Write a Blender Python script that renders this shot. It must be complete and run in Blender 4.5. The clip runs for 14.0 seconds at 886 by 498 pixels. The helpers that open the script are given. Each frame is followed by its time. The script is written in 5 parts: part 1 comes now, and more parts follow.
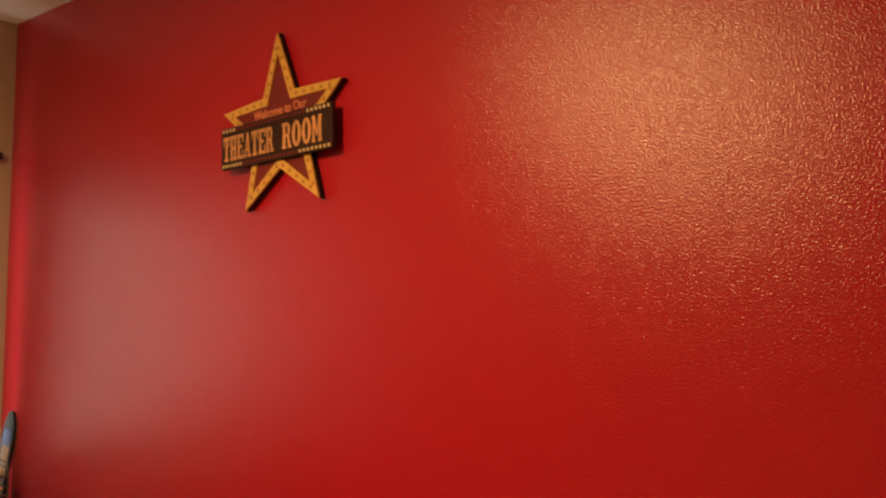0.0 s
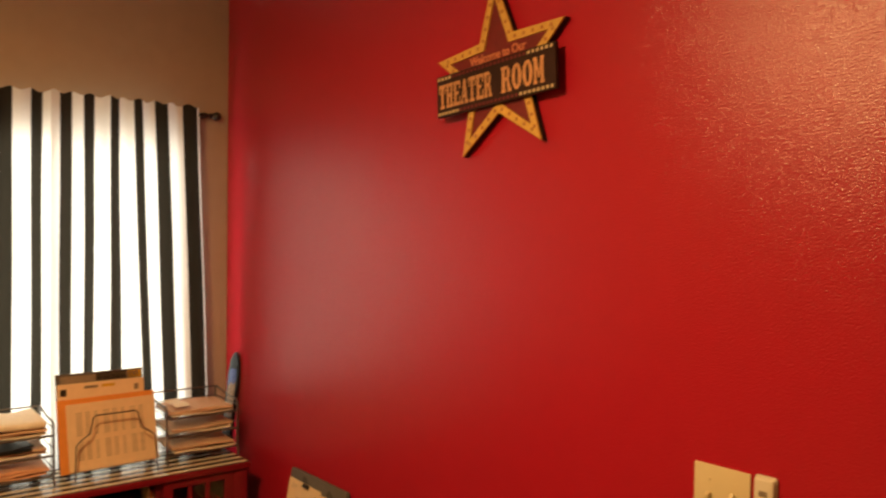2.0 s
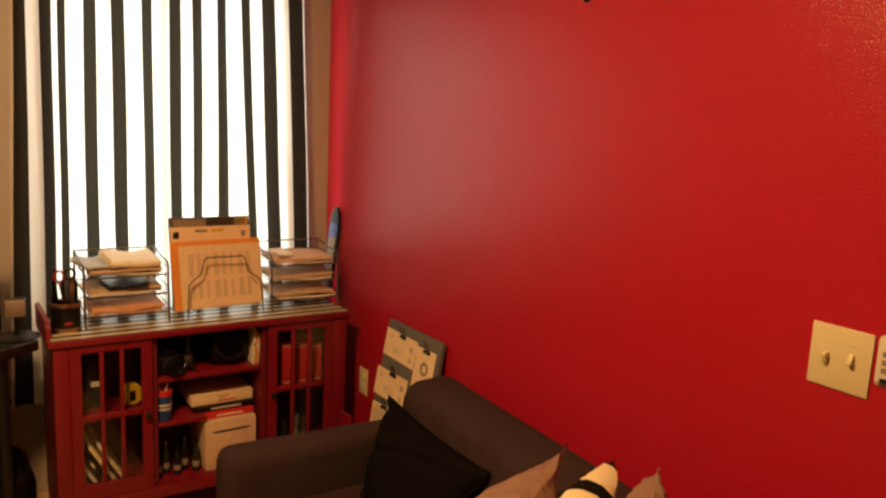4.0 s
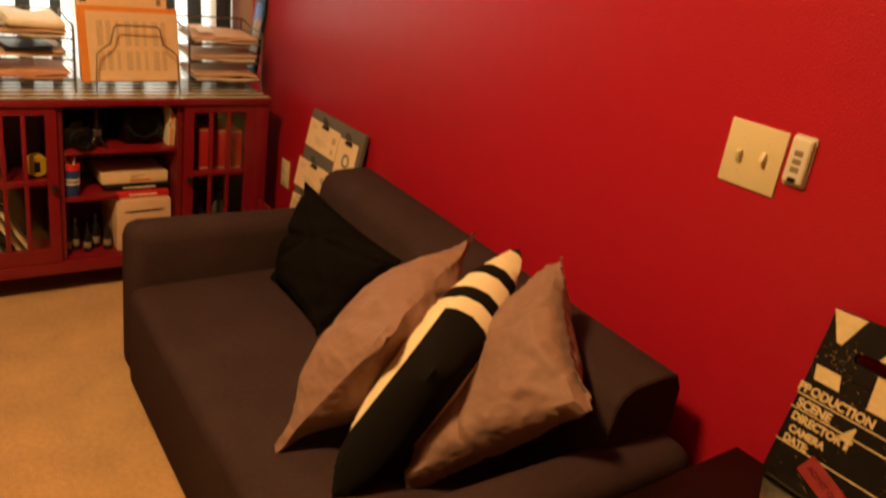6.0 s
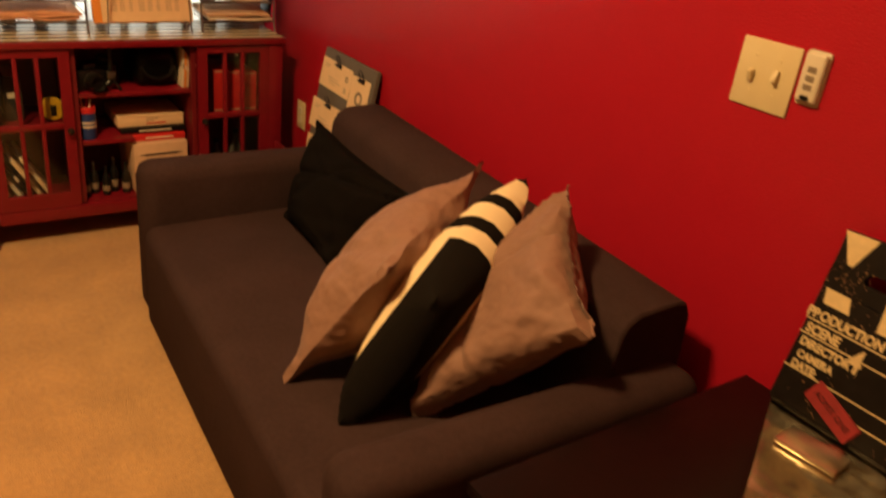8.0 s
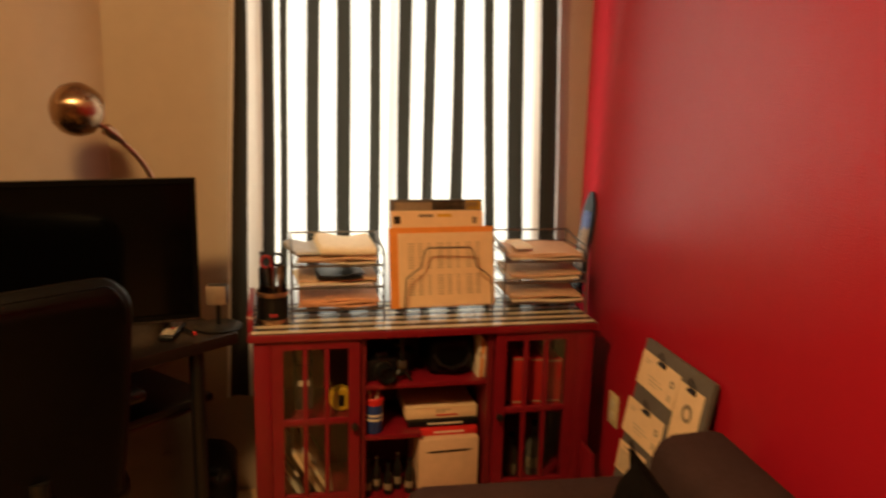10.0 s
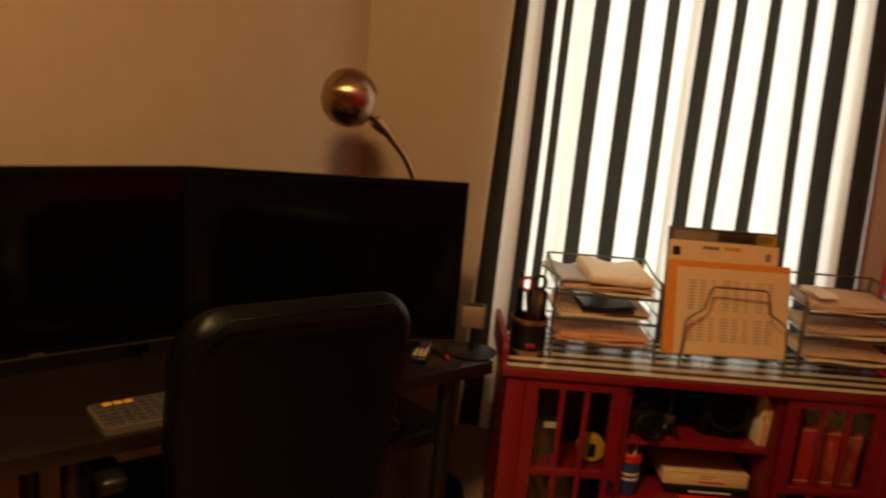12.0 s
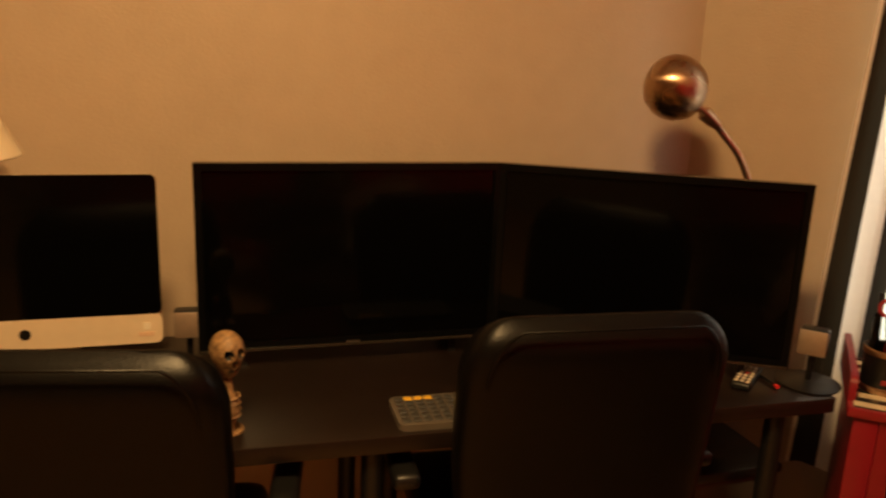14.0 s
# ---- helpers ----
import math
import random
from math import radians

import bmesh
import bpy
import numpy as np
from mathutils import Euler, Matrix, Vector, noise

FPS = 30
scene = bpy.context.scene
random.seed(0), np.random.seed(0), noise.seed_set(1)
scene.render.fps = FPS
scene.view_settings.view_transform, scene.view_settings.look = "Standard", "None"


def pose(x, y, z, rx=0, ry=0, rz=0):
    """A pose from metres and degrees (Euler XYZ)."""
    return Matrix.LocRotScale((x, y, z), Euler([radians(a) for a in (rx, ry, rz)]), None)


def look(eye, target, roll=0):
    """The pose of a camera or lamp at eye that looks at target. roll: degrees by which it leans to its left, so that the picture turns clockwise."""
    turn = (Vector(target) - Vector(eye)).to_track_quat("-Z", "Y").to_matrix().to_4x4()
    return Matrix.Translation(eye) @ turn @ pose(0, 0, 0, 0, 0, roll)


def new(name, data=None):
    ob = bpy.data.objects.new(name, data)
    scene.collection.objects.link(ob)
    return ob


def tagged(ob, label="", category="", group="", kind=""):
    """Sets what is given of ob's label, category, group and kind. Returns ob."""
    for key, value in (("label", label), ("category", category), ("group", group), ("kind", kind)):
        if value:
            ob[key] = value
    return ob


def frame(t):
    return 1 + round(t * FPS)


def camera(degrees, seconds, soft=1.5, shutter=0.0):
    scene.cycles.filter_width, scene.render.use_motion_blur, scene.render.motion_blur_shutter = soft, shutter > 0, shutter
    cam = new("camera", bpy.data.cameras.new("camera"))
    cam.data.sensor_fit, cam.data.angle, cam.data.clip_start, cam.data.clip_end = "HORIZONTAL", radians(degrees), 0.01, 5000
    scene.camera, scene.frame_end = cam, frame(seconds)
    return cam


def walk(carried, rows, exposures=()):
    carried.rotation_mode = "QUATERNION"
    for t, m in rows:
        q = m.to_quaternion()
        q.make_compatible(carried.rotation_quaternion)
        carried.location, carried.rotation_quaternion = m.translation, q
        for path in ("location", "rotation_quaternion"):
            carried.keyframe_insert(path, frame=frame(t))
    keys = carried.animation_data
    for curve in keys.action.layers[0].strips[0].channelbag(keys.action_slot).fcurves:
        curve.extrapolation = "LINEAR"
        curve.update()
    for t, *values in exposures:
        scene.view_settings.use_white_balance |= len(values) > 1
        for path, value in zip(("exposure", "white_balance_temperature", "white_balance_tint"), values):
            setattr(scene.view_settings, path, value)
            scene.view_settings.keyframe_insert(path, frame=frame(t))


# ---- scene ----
cam = camera(58.0, 14.0, soft=2.2, shutter=0.5)
PATH = [
    (0, (-1.392, -0.118, 1.72), (0.138, 1.168, 1.791), 1.2),
    (0.5, (-1.429, -0.108, 1.721), (0.052, 1.232, 1.816), 1.0),
    (1, (-1.47, -0.07, 1.708), (-0.059, 1.347, 1.763), 0.9),
    (1.5, (-1.501, -0.031, 1.681), (-0.15, 1.443, 1.693), 0.8),
    (2, (-1.519, 0.008, 1.672), (-0.259, 1.561, 1.636), 0.7),
    (2.5, (-1.552, 0.031, 1.651), (-0.377, 1.648, 1.58), 1.1),
    (2.7, (-1.562, 0.037, 1.643), (-0.418, 1.674, 1.546), 1.4),
    (4.8, (-1.5, 0.069, 1.56), (-0.432, 1.686, 1.066), 4.0),
    (5, (-1.485, 0.068, 1.557), (-0.408, 1.666, 1.02), 4.1),
    (5.5, (-1.471, 0.064, 1.506), (-0.339, 1.588, 0.875), 6.7),
    (6, (-1.457, 0.055, 1.463), (-0.299, 1.509, 0.725), 8.3),
    (6.5, (-1.456, 0.03, 1.415), (-0.305, 1.421, 0.555), 9.7),
    (7, (-1.44, -0.045, 1.384), (-0.318, 1.325, 0.456), 9.8),
    (7.2, (-1.428, -0.087, 1.386), (-0.326, 1.295, 0.449), 9.1),
    (9.3, (-1.268, 0.427, 1.505), (-0.32, 2.118, 1.01), 4.0),
    (9.5, (-1.215, 0.49, 1.515), (-0.406, 2.262, 1.063), 2.1),
    (10, (-1.141, 0.587, 1.526), (-0.733, 2.5, 1.113), 1.5),
    (10.5, (-1.211, 0.686, 1.507), (-0.908, 2.628, 1.138), 2.6),
    (11, (-1.359, 0.831, 1.504), (-1.12, 2.786, 1.157), 4.6),
    (11.5, (-1.45, 0.906, 1.496), (-1.257, 2.859, 1.107), 5.7),
    (12, (-1.466, 0.953, 1.482), (-1.42, 2.91, 1.071), 5.0),
    (12.5, (-1.44, 1.045, 1.492), (-1.631, 2.985, 1.044), 3.6),
    (13, (-1.415, 1.103, 1.491), (-1.816, 3.001, 1.002), 3.3),
    (13.5, (-1.426, 1.12, 1.482), (-2.008, 2.971, 0.994), 3.0),
    (14, (-1.437, 1.101, 1.494), (-2.189, 2.886, 0.998), 2.4),
]
walk(cam, [(t, look(eye, target, roll)) for t, eye, target, roll in PATH],
     exposures=[(0, -0.06), (2.5, -0.06), (5.5, 0.12), (6.5, 0.20), (7, 0.20), (9.5, 0.0), (10.5, -0.18), (11, -0.38), (11.7, -0.68), (12.5, -0.66), (13, -0.40), (13.5, -0.04), (14, 0.07)])

# ---- light ----
world = bpy.data.worlds.new("sky_world")
scene.world = world
world.use_nodes = True
wn = world.node_tree.nodes
sky = wn.new("ShaderNodeTexSky")
sky.sky_type, sky.sun_disc = "NISHITA", False
sky.sun_elevation, sky.sun_rotation = radians(40), radians(200)
world.node_tree.links.new(sky.outputs[0], wn["Background"].inputs[0])
wn["Background"].inputs[1].default_value = 0.1

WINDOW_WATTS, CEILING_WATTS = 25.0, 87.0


def lamp(name, kind, m, watts, colour, size):
    data = bpy.data.lights.new(name, kind)
    data.energy, data.color = watts, colour
    if kind == "AREA":
        data.shape, data.size, data.size_y = "RECTANGLE" if size[0] != size[1] else "DISK", size[0], size[1]
    else:
        data.shadow_soft_size = size
    ob = new(name, data)
    ob.matrix_world = m
    return ob


lamp("window_daylight", "AREA", look((-0.6975, 3.445, 1.40), (-0.6975, 0, 1.40)), WINDOW_WATTS, (0.98, 0.98, 0.86), (0.90, 1.28))
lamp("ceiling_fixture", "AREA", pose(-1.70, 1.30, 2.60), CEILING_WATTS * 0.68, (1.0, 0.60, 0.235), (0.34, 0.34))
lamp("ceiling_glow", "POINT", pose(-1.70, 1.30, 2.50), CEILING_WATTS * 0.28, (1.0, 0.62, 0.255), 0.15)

# ---- materials ----
W_Y = 3.432                      # inner face of the window wall
CORNER = Vector((-1.683, W_Y))   # where the window wall meets the desk wall
D = Vector((0.812, 0.584)).normalized()   # along the desk wall, towards the window
N = Vector((-D.y, D.x))                   # from the desk into the desk wall
DESK = Vector((-1.97, 2.394))             # a point of the desk's front edge
DESK_Z = 0.766
DESK_TURN = math.degrees(math.atan2(D.y, D.x))


def mat(name, colour, rough=0.6, metal=0.0, vary=0.12, scale=30.0, bump=0.0, bscale=200.0, bdist=0.002, colour2=None, coat=0.0, sheen=0.0, spec=0.5, aniso=0.0, rvar=0.06, axis="Y"):
    m = bpy.data.materials.new(name)
    m.use_nodes = True
    nt = m.node_tree
    b = nt.nodes["Principled BSDF"]
    b.inputs["Roughness"].default_value = rough
    b.inputs["Metallic"].default_value = metal
    b.inputs["Coat Weight"].default_value = coat
    b.inputs["Sheen Weight"].default_value = sheen
    b.inputs["Specular IOR Level"].default_value = spec
    if aniso:
        b.inputs["Anisotropic Rotation"].default_value = 0.25 if axis == "Z" else 0.0
        b.inputs["Anisotropic"].default_value = aniso
        tan = nt.nodes.new("ShaderNodeTangent")
        tan.direction_type, tan.axis = "RADIAL", axis
        nt.links.new(tan.outputs[0], b.inputs["Tangent"])
    tc = nt.nodes.new("ShaderNodeTexCoord")
    n1 = nt.nodes.new("ShaderNodeTexNoise")
    n1.inputs["Scale"].default_value = scale
    n1.inputs["Detail"].default_value = 6
    nt.links.new(tc.outputs["Object"], n1.inputs["Vector"])
    n2 = nt.nodes.new("ShaderNodeTexNoise")
    n2.inputs["Scale"].default_value = max(1.5, scale / 12)
    n2.inputs["Detail"].default_value = 3
    nt.links.new(tc.outputs["Object"], n2.inputs["Vector"])
    add = nt.nodes.new("ShaderNodeMath")
    add.operation = "MULTIPLY_ADD"
    add.inputs[1].default_value, add.inputs[2].default_value = 0.5, 0.0
    nt.links.new(n1.outputs["Fac"], add.inputs[0])
    add2 = nt.nodes.new("ShaderNodeMath")
    add2.operation = "MULTIPLY_ADD"
    add2.inputs[1].default_value = 0.5
    nt.links.new(n2.outputs["Fac"], add2.inputs[0])
    nt.links.new(add.outputs[0], add2.inputs[2])
    ramp = nt.nodes.new("ShaderNodeValToRGB")
    c2 = colour2 or tuple(c * (1 + vary) for c in colour)
    lo = tuple(c * (1 - vary) for c in colour)
    ramp.color_ramp.elements[0].position, ramp.color_ramp.elements[1].position = 0.32, 0.68
    ramp.color_ramp.elements[0].color, ramp.color_ramp.elements[1].color = (*lo, 1), (*c2, 1)
    nt.links.new(add2.outputs[0], ramp.inputs["Fac"])
    out = ramp.outputs["Color"]
    nt.links.new(out, b.inputs["Base Color"])
    rr = nt.nodes.new("ShaderNodeMapRange")
    rr.inputs["To Min"].default_value, rr.inputs["To Max"].default_value = max(0.02, rough - rvar), min(1.0, rough + rvar)
    nt.links.new(n2.outputs["Fac"], rr.inputs["Value"])
    nt.links.new(rr.outputs[0], b.inputs["Roughness"])
    if bump:
        n3 = nt.nodes.new("ShaderNodeTexNoise")
        n3.inputs["Scale"].default_value = bscale
        n3.inputs["Detail"].default_value = 2
        nt.links.new(tc.outputs["Object"], n3.inputs["Vector"])
        bp = nt.nodes.new("ShaderNodeBump")
        bp.inputs["Strength"].default_value, bp.inputs["Distance"].default_value = bump, bdist
        nt.links.new(n3.outputs["Fac"], bp.inputs["Height"])
        nt.links.new(bp.outputs[0], b.inputs["Normal"])
    return m


def sewn_bands(name, dark, light):
    """Cloth bands over a cushion, along its own flat coordinates."""
    m = mat(name, light, 0.9, spec=0.08, bump=0.3, bscale=500, bdist=0.001)
    nt = m.node_tree
    b = nt.nodes["Principled BSDF"]
    uv = nt.nodes.new("ShaderNodeUVMap")
    sep = nt.nodes.new("ShaderNodeSeparateXYZ")
    nt.links.new(uv.outputs[0], sep.inputs[0])
    ramp = nt.nodes.new("ShaderNodeValToRGB")
    ramp.color_ramp.interpolation = "CONSTANT"
    cols = ((0.0, dark), (0.03, light), (0.110, dark), (0.155, light), (0.220, dark), (0.268, light), (0.322, dark))
    while len(ramp.color_ramp.elements) < len(cols):
        ramp.color_ramp.elements.new(0.5)
    for e, (p, col) in zip(ramp.color_ramp.elements, cols):
        e.position, e.color = p, (*col, 1)
    nt.links.new(sep.outputs[0], ramp.inputs[0])
    side = nt.nodes.new("ShaderNodeValToRGB")
    side.color_ramp.interpolation = "CONSTANT"
    side.color_ramp.elements.new(0.9)
    for e, (p, v) in zip(side.color_ramp.elements, ((0.0, 1), (0.15, 0), (0.90, 1))):
        e.position, e.color = p, (v, v, v, 1)
    nt.links.new(sep.outputs[1], side.inputs[0])
    late = nt.nodes.new("ShaderNodeMath")
    late.operation = "GREATER_THAN"
    late.inputs[1].default_value = 0.322
    nt.links.new(sep.outputs[0], late.inputs[0])
    both = nt.nodes.new("ShaderNodeMath")
    both.operation = "MULTIPLY"
    nt.links.new(side.outputs[0], both.inputs[0])
    nt.links.new(late.outputs[0], both.inputs[1])
    mix = nt.nodes.new("ShaderNodeMix")
    mix.data_type = "RGBA"
    mix.inputs[7].default_value = (*light, 1)
    nt.links.new(both.outputs[0], mix.inputs[0])
    nt.links.new(ramp.outputs[0], mix.inputs[6])
    nt.links.new(mix.outputs[2], b.inputs["Base Color"])
    return m


def cloth(name, colour, through_share, glow=None):
    """Thin cloth that lets a share of the light through."""
    m = mat(name, colour, 0.85, vary=0.06, scale=60, bump=0.2, bscale=900, bdist=0.0005)
    nt = m.node_tree
    b = nt.nodes["Principled BSDF"]
    tr = nt.nodes.new("ShaderNodeBsdfTranslucent")
    tr.inputs["Color"].default_value = (*(glow or colour), 1)
    mix = nt.nodes.new("ShaderNodeMixShader")
    mix.inputs[0].default_value = through_share
    nt.links.new(b.outputs[0], mix.inputs[1])
    nt.links.new(tr.outputs[0], mix.inputs[2])
    nt.links.new(mix.outputs[0], nt.nodes["Material Output"].inputs["Surface"])
    return m


def glass(name, tint=(0.95, 0.97, 0.96), rough=0.02):
    m = bpy.data.materials.new(name)
    m.use_nodes = True
    nt = m.node_tree
    tr = nt.nodes.new("ShaderNodeBsdfTransparent")
    tr.inputs[0].default_value = (*tint, 1)
    gl = nt.nodes.new("ShaderNodeBsdfGlossy")
    gl.inputs["Roughness"].default_value = rough
    fr = nt.nodes.new("ShaderNodeFresnel")
    fr.inputs[0].default_value = 1.45
    mix = nt.nodes.new("ShaderNodeMixShader")
    nt.links.new(fr.outputs[0], mix.inputs[0])
    nt.links.new(tr.outputs[0], mix.inputs[1])
    nt.links.new(gl.outputs[0], mix.inputs[2])
    nt.links.new(mix.outputs[0], nt.nodes["Material Output"].inputs["Surface"])
    return m


RED_PAINT = mat("red_wall_paint", (0.42, 0.0105, 0.025), 0.232, vary=0.03, scale=160, bump=0.42, bscale=240, bdist=0.003, spec=0.58, rvar=0.01)
BEIGE = mat("beige_wall_paint", (0.43, 0.33, 0.240), 0.5, vary=0.05, scale=14, bump=0.22, bscale=150, bdist=0.003)
WHITE_CEIL = mat("ceiling_texture", (0.82, 0.78, 0.68), 0.8, vary=0.05, scale=20, bump=0.5, bscale=90, bdist=0.004)
CARPET = mat("tan_carpet", (0.55, 0.305, 0.115), 0.95, vary=0.22, scale=70, bump=0.9, bscale=260, bdist=0.008, sheen=0.2)
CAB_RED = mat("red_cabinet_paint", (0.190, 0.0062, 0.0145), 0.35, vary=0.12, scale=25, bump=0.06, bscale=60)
# cabinet red taken darker: the shade on the inner panels is in the colour
CAB_IN = mat("shaded_cabinet_red", (0.145, 0.006, 0.011), 0.5, vary=0.15, scale=25)
GLASS = glass("clear_glass")
BLACK_CLOTH = cloth("black_curtain_cloth", (0.017, 0.0145, 0.012), 0.25, (0.024, 0.0215, 0.016))
WHITE_CLOTH = cloth("cream_curtain_cloth", (0.83, 0.80, 0.75), 0.36)
DARK_METAL = mat("dark_metal", (0.05, 0.045, 0.04), 0.4, 0.8)
STEEL = mat("silver_wire", (0.17, 0.15, 0.13), 0.38, 0.85, vary=0.1, scale=80)
BRASS = mat("brushed_nickel", (0.52, 0.36, 0.24), 0.33, 1.0, vary=0.15, scale=90, bump=0.1, bscale=400, aniso=0.75)
SPUN = mat("spun_nickel", (0.40, 0.265, 0.17), 0.27, 1.0, vary=0.12, scale=90, bump=0.05, bscale=400, aniso=0.85, axis="Z")
SOFA = mat("charcoal_brown_sofa_cloth", (0.044, 0.0252, 0.0250), 0.95, spec=0.05, vary=0.18, scale=90, bump=0.5, bscale=700, bdist=0.0015)
BROWN_CUSHION = mat("taupe_cushion_cloth", (0.235, 0.124, 0.088), 0.75, vary=0.10, scale=30, bump=0.75, bscale=14, bdist=0.028, sheen=0.08)
BLACK_CUSHION = mat("black_cushion_cloth", (0.006, 0.0046, 0.0040), 0.95, spec=0.04, vary=0.2, scale=40, bump=0.3, bscale=500, bdist=0.001)
BANDED_CUSHION = sewn_bands("banded_cushion_cloth", (0.008, 0.0062, 0.0052), (0.76, 0.62, 0.41))
DARK_WOOD = mat("espresso_wood", (0.007, 0.003, 0.0024), 0.36, spec=0.16, vary=0.3, scale=40, bump=0.25, bscale=120, bdist=0.001)
TAN_WOOD = mat("tan_wood_edge", (0.36, 0.20, 0.09), 0.6, vary=0.2, scale=40)
SHELF_WOOD = mat("red_brown_shelf", (0.13, 0.05, 0.022), 0.5, vary=0.25, scale=40)
DESK_BLACK = mat("black_brown_desk", (0.010, 0.006, 0.0042), 0.34, spec=0.36, vary=0.3, scale=50, bump=0.1, bscale=150, bdist=0.001)
LEATHER = mat("black_leather", (0.0022, 0.0019, 0.0017), 0.36, spec=0.16, vary=0.3, scale=50, bump=0.3, bscale=260, bdist=0.0015)
BLACK_PLASTIC = mat("black_plastic", (0.006, 0.006, 0.006), 0.38, spec=0.35, vary=0.2, scale=60)
SCREEN = mat("dark_screen_glass", (0.0012, 0.0012, 0.0012), 0.10, spec=0.23, vary=0.1, scale=10)
BEZEL = mat("gloss_black_bezel", (0.003, 0.003, 0.003), 0.18, spec=0.12, vary=0.1, scale=30)
ALUMINIUM = mat("aluminium", (0.70, 0.57, 0.41), 0.45, 0.2, vary=0.05, scale=40)
PAPER = mat("white_paper", (0.74, 0.66, 0.53), 0.85, vary=0.05, scale=30)
PEACH_PAPER = mat("peach_paper", (0.62, 0.42, 0.28), 0.85, vary=0.10, scale=30)
CORAL_PAPER = mat("coral_paper", (0.64, 0.34, 0.20), 0.85, vary=0.2, scale=40)
NEWSPRINT = mat("newsprint", (0.80, 0.72, 0.57), 0.9, vary=0.08, scale=50)
BLUE_WHITE = mat("bluish_paper", (0.50, 0.53, 0.58), 0.8, vary=0.15, scale=40)
ORANGE_PAPER = mat("orange_paper", (0.76, 0.28, 0.05), 0.8, vary=0.10, scale=30)
MANILA = mat("manila_paper", (0.78, 0.57, 0.35), 0.85, vary=0.07, scale=30)
PALE_INK = mat("pale_print", (0.53, 0.40, 0.26), 0.85, vary=0.2, scale=60)
INK = mat("grey_print", (0.25, 0.19, 0.13), 0.85, vary=0.2, scale=60)
ALMOND = mat("almond_plastic", (0.70, 0.58, 0.34), 0.4, vary=0.04, scale=20)
TICKET_RED = mat("dull_red_ticket", (0.26, 0.014, 0.018), 0.6, vary=0.25, scale=60)
GREY_PLATE = mat("dull_grey_plate", (0.075, 0.055, 0.04), 0.45, vary=0.06, scale=20)
WHITE_PLASTIC = mat("white_plastic", (0.70, 0.62, 0.48), 0.4, vary=0.04, scale=20)
SIGN_YELLOW = mat("mustard_sign_paint", (0.62, 0.36, 0.07), 0.55, vary=0.15, scale=50)
SIGN_LETTER = mat("faded_orange_letter_paint", (0.56, 0.27, 0.11), 0.55, vary=0.3, scale=120)
SIGN_SCRIPT = mat("salmon_letter_paint", (0.60, 0.20, 0.09), 0.55, vary=0.3, scale=120)
SIGN_BULB = mat("amber_bulb_paint", (0.42, 0.17, 0.03), 0.5)
SIGN_RED = mat("dark_red_sign_paint", (0.16, 0.010, 0.010), 0.55, vary=0.2, scale=40)
SIGN_BLACK = mat("black_sign_paint", (0.010, 0.0075, 0.0065), 0.35, spec=0.2, vary=0.4, scale=40)
SIGN_BROWN = mat("dark_brown_sign_paint", (0.034, 0.014, 0.010), 0.5, spec=0.2, vary=0.3, scale=40)
SIGN_CREAM = mat("cream_sign_paint", (0.66, 0.50, 0.26), 0.6, vary=0.15, scale=50)
GREY_BOARD = mat("grey_felt_board", (0.11, 0.095, 0.085), 0.9, vary=0.12, scale=60, bump=0.3, bscale=600)
BLUE = mat("blue_label", (0.02, 0.05, 0.22), 0.4, vary=0.15)
BRIGHT_RED = mat("bright_red", (0.55, 0.02, 0.02), 0.45, vary=0.15)
YELLOW = mat("yellow_plastic", (0.62, 0.36, 0.02), 0.5, vary=0.2)
BONE = mat("aged_bone", (0.07, 0.032, 0.013), 0.6, colour2=(0.40, 0.235, 0.10), vary=0.5, scale=110, bump=0.4, bscale=200)
RUNNER_DARK = mat("black_runner_cloth", (0.02, 0.02, 0.02), 0.22, spec=0.7, vary=0.2, scale=60, bump=0.1, bscale=400)
RUNNER_CREAM = mat("cream_runner_cloth", (0.62, 0.54, 0.39), 0.24, spec=0.6, vary=0.08, scale=60, bump=0.1, bscale=400)
SKY_PRINT = mat("blue_sky_print", (0.07, 0.13, 0.46), 0.5, spec=0.2, vary=0.3, scale=50, colour2=(0.22, 0.30, 0.55))
LAND_PRINT = mat("tan_land_print", (0.18, 0.10, 0.06), 0.5, spec=0.2, vary=0.5, scale=140, colour2=(0.60, 0.46, 0.34))
# dark-to-pale blotches paint the sheet's reflections into its colour
SILVER_SHEET = mat("silver_sheet_painted_reflections", (0.10, 0.08, 0.055), 0.22, 1.0, colour2=(0.80, 0.68, 0.48), vary=0.5, scale=18, bump=0.9, bscale=11, bdist=0.010)
CHROME = mat("polished_plate", (0.85, 0.77, 0.62), 0.30, 1.0, vary=0.1, scale=30, bump=0.3, bscale=25, bdist=0.004)
SHADE = cloth("cream_lampshade", (0.80, 0.70, 0.52), 0.3)
GREY_KEYS = mat("dark_grey_keys", (0.035, 0.033, 0.03), 0.5, vary=0.1)
KEY_BODY = mat("grey_keyboard_body", (0.085, 0.07, 0.055), 0.5, vary=0.1)

# ---- mesh helpers ----


def part(name, bm, material, parent=None, label="", smooth=True):
    """A bmesh as one mesh object, under a thing or a part."""
    me = bpy.data.meshes.new(name)
    bmesh.ops.recalc_face_normals(bm, faces=bm.faces)
    bm.to_mesh(me)
    bm.free()
    for m in material if isinstance(material, (list, tuple)) else (material,):
        me.materials.append(m)
    if smooth:
        me.polygons.foreach_set("use_smooth", [True] * len(me.polygons))
        me.set_sharp_from_angle(angle=radians(38))
    ob = new(name, me)
    if parent:
        ob.parent = parent
    if label:
        ob["label"] = label
    return ob


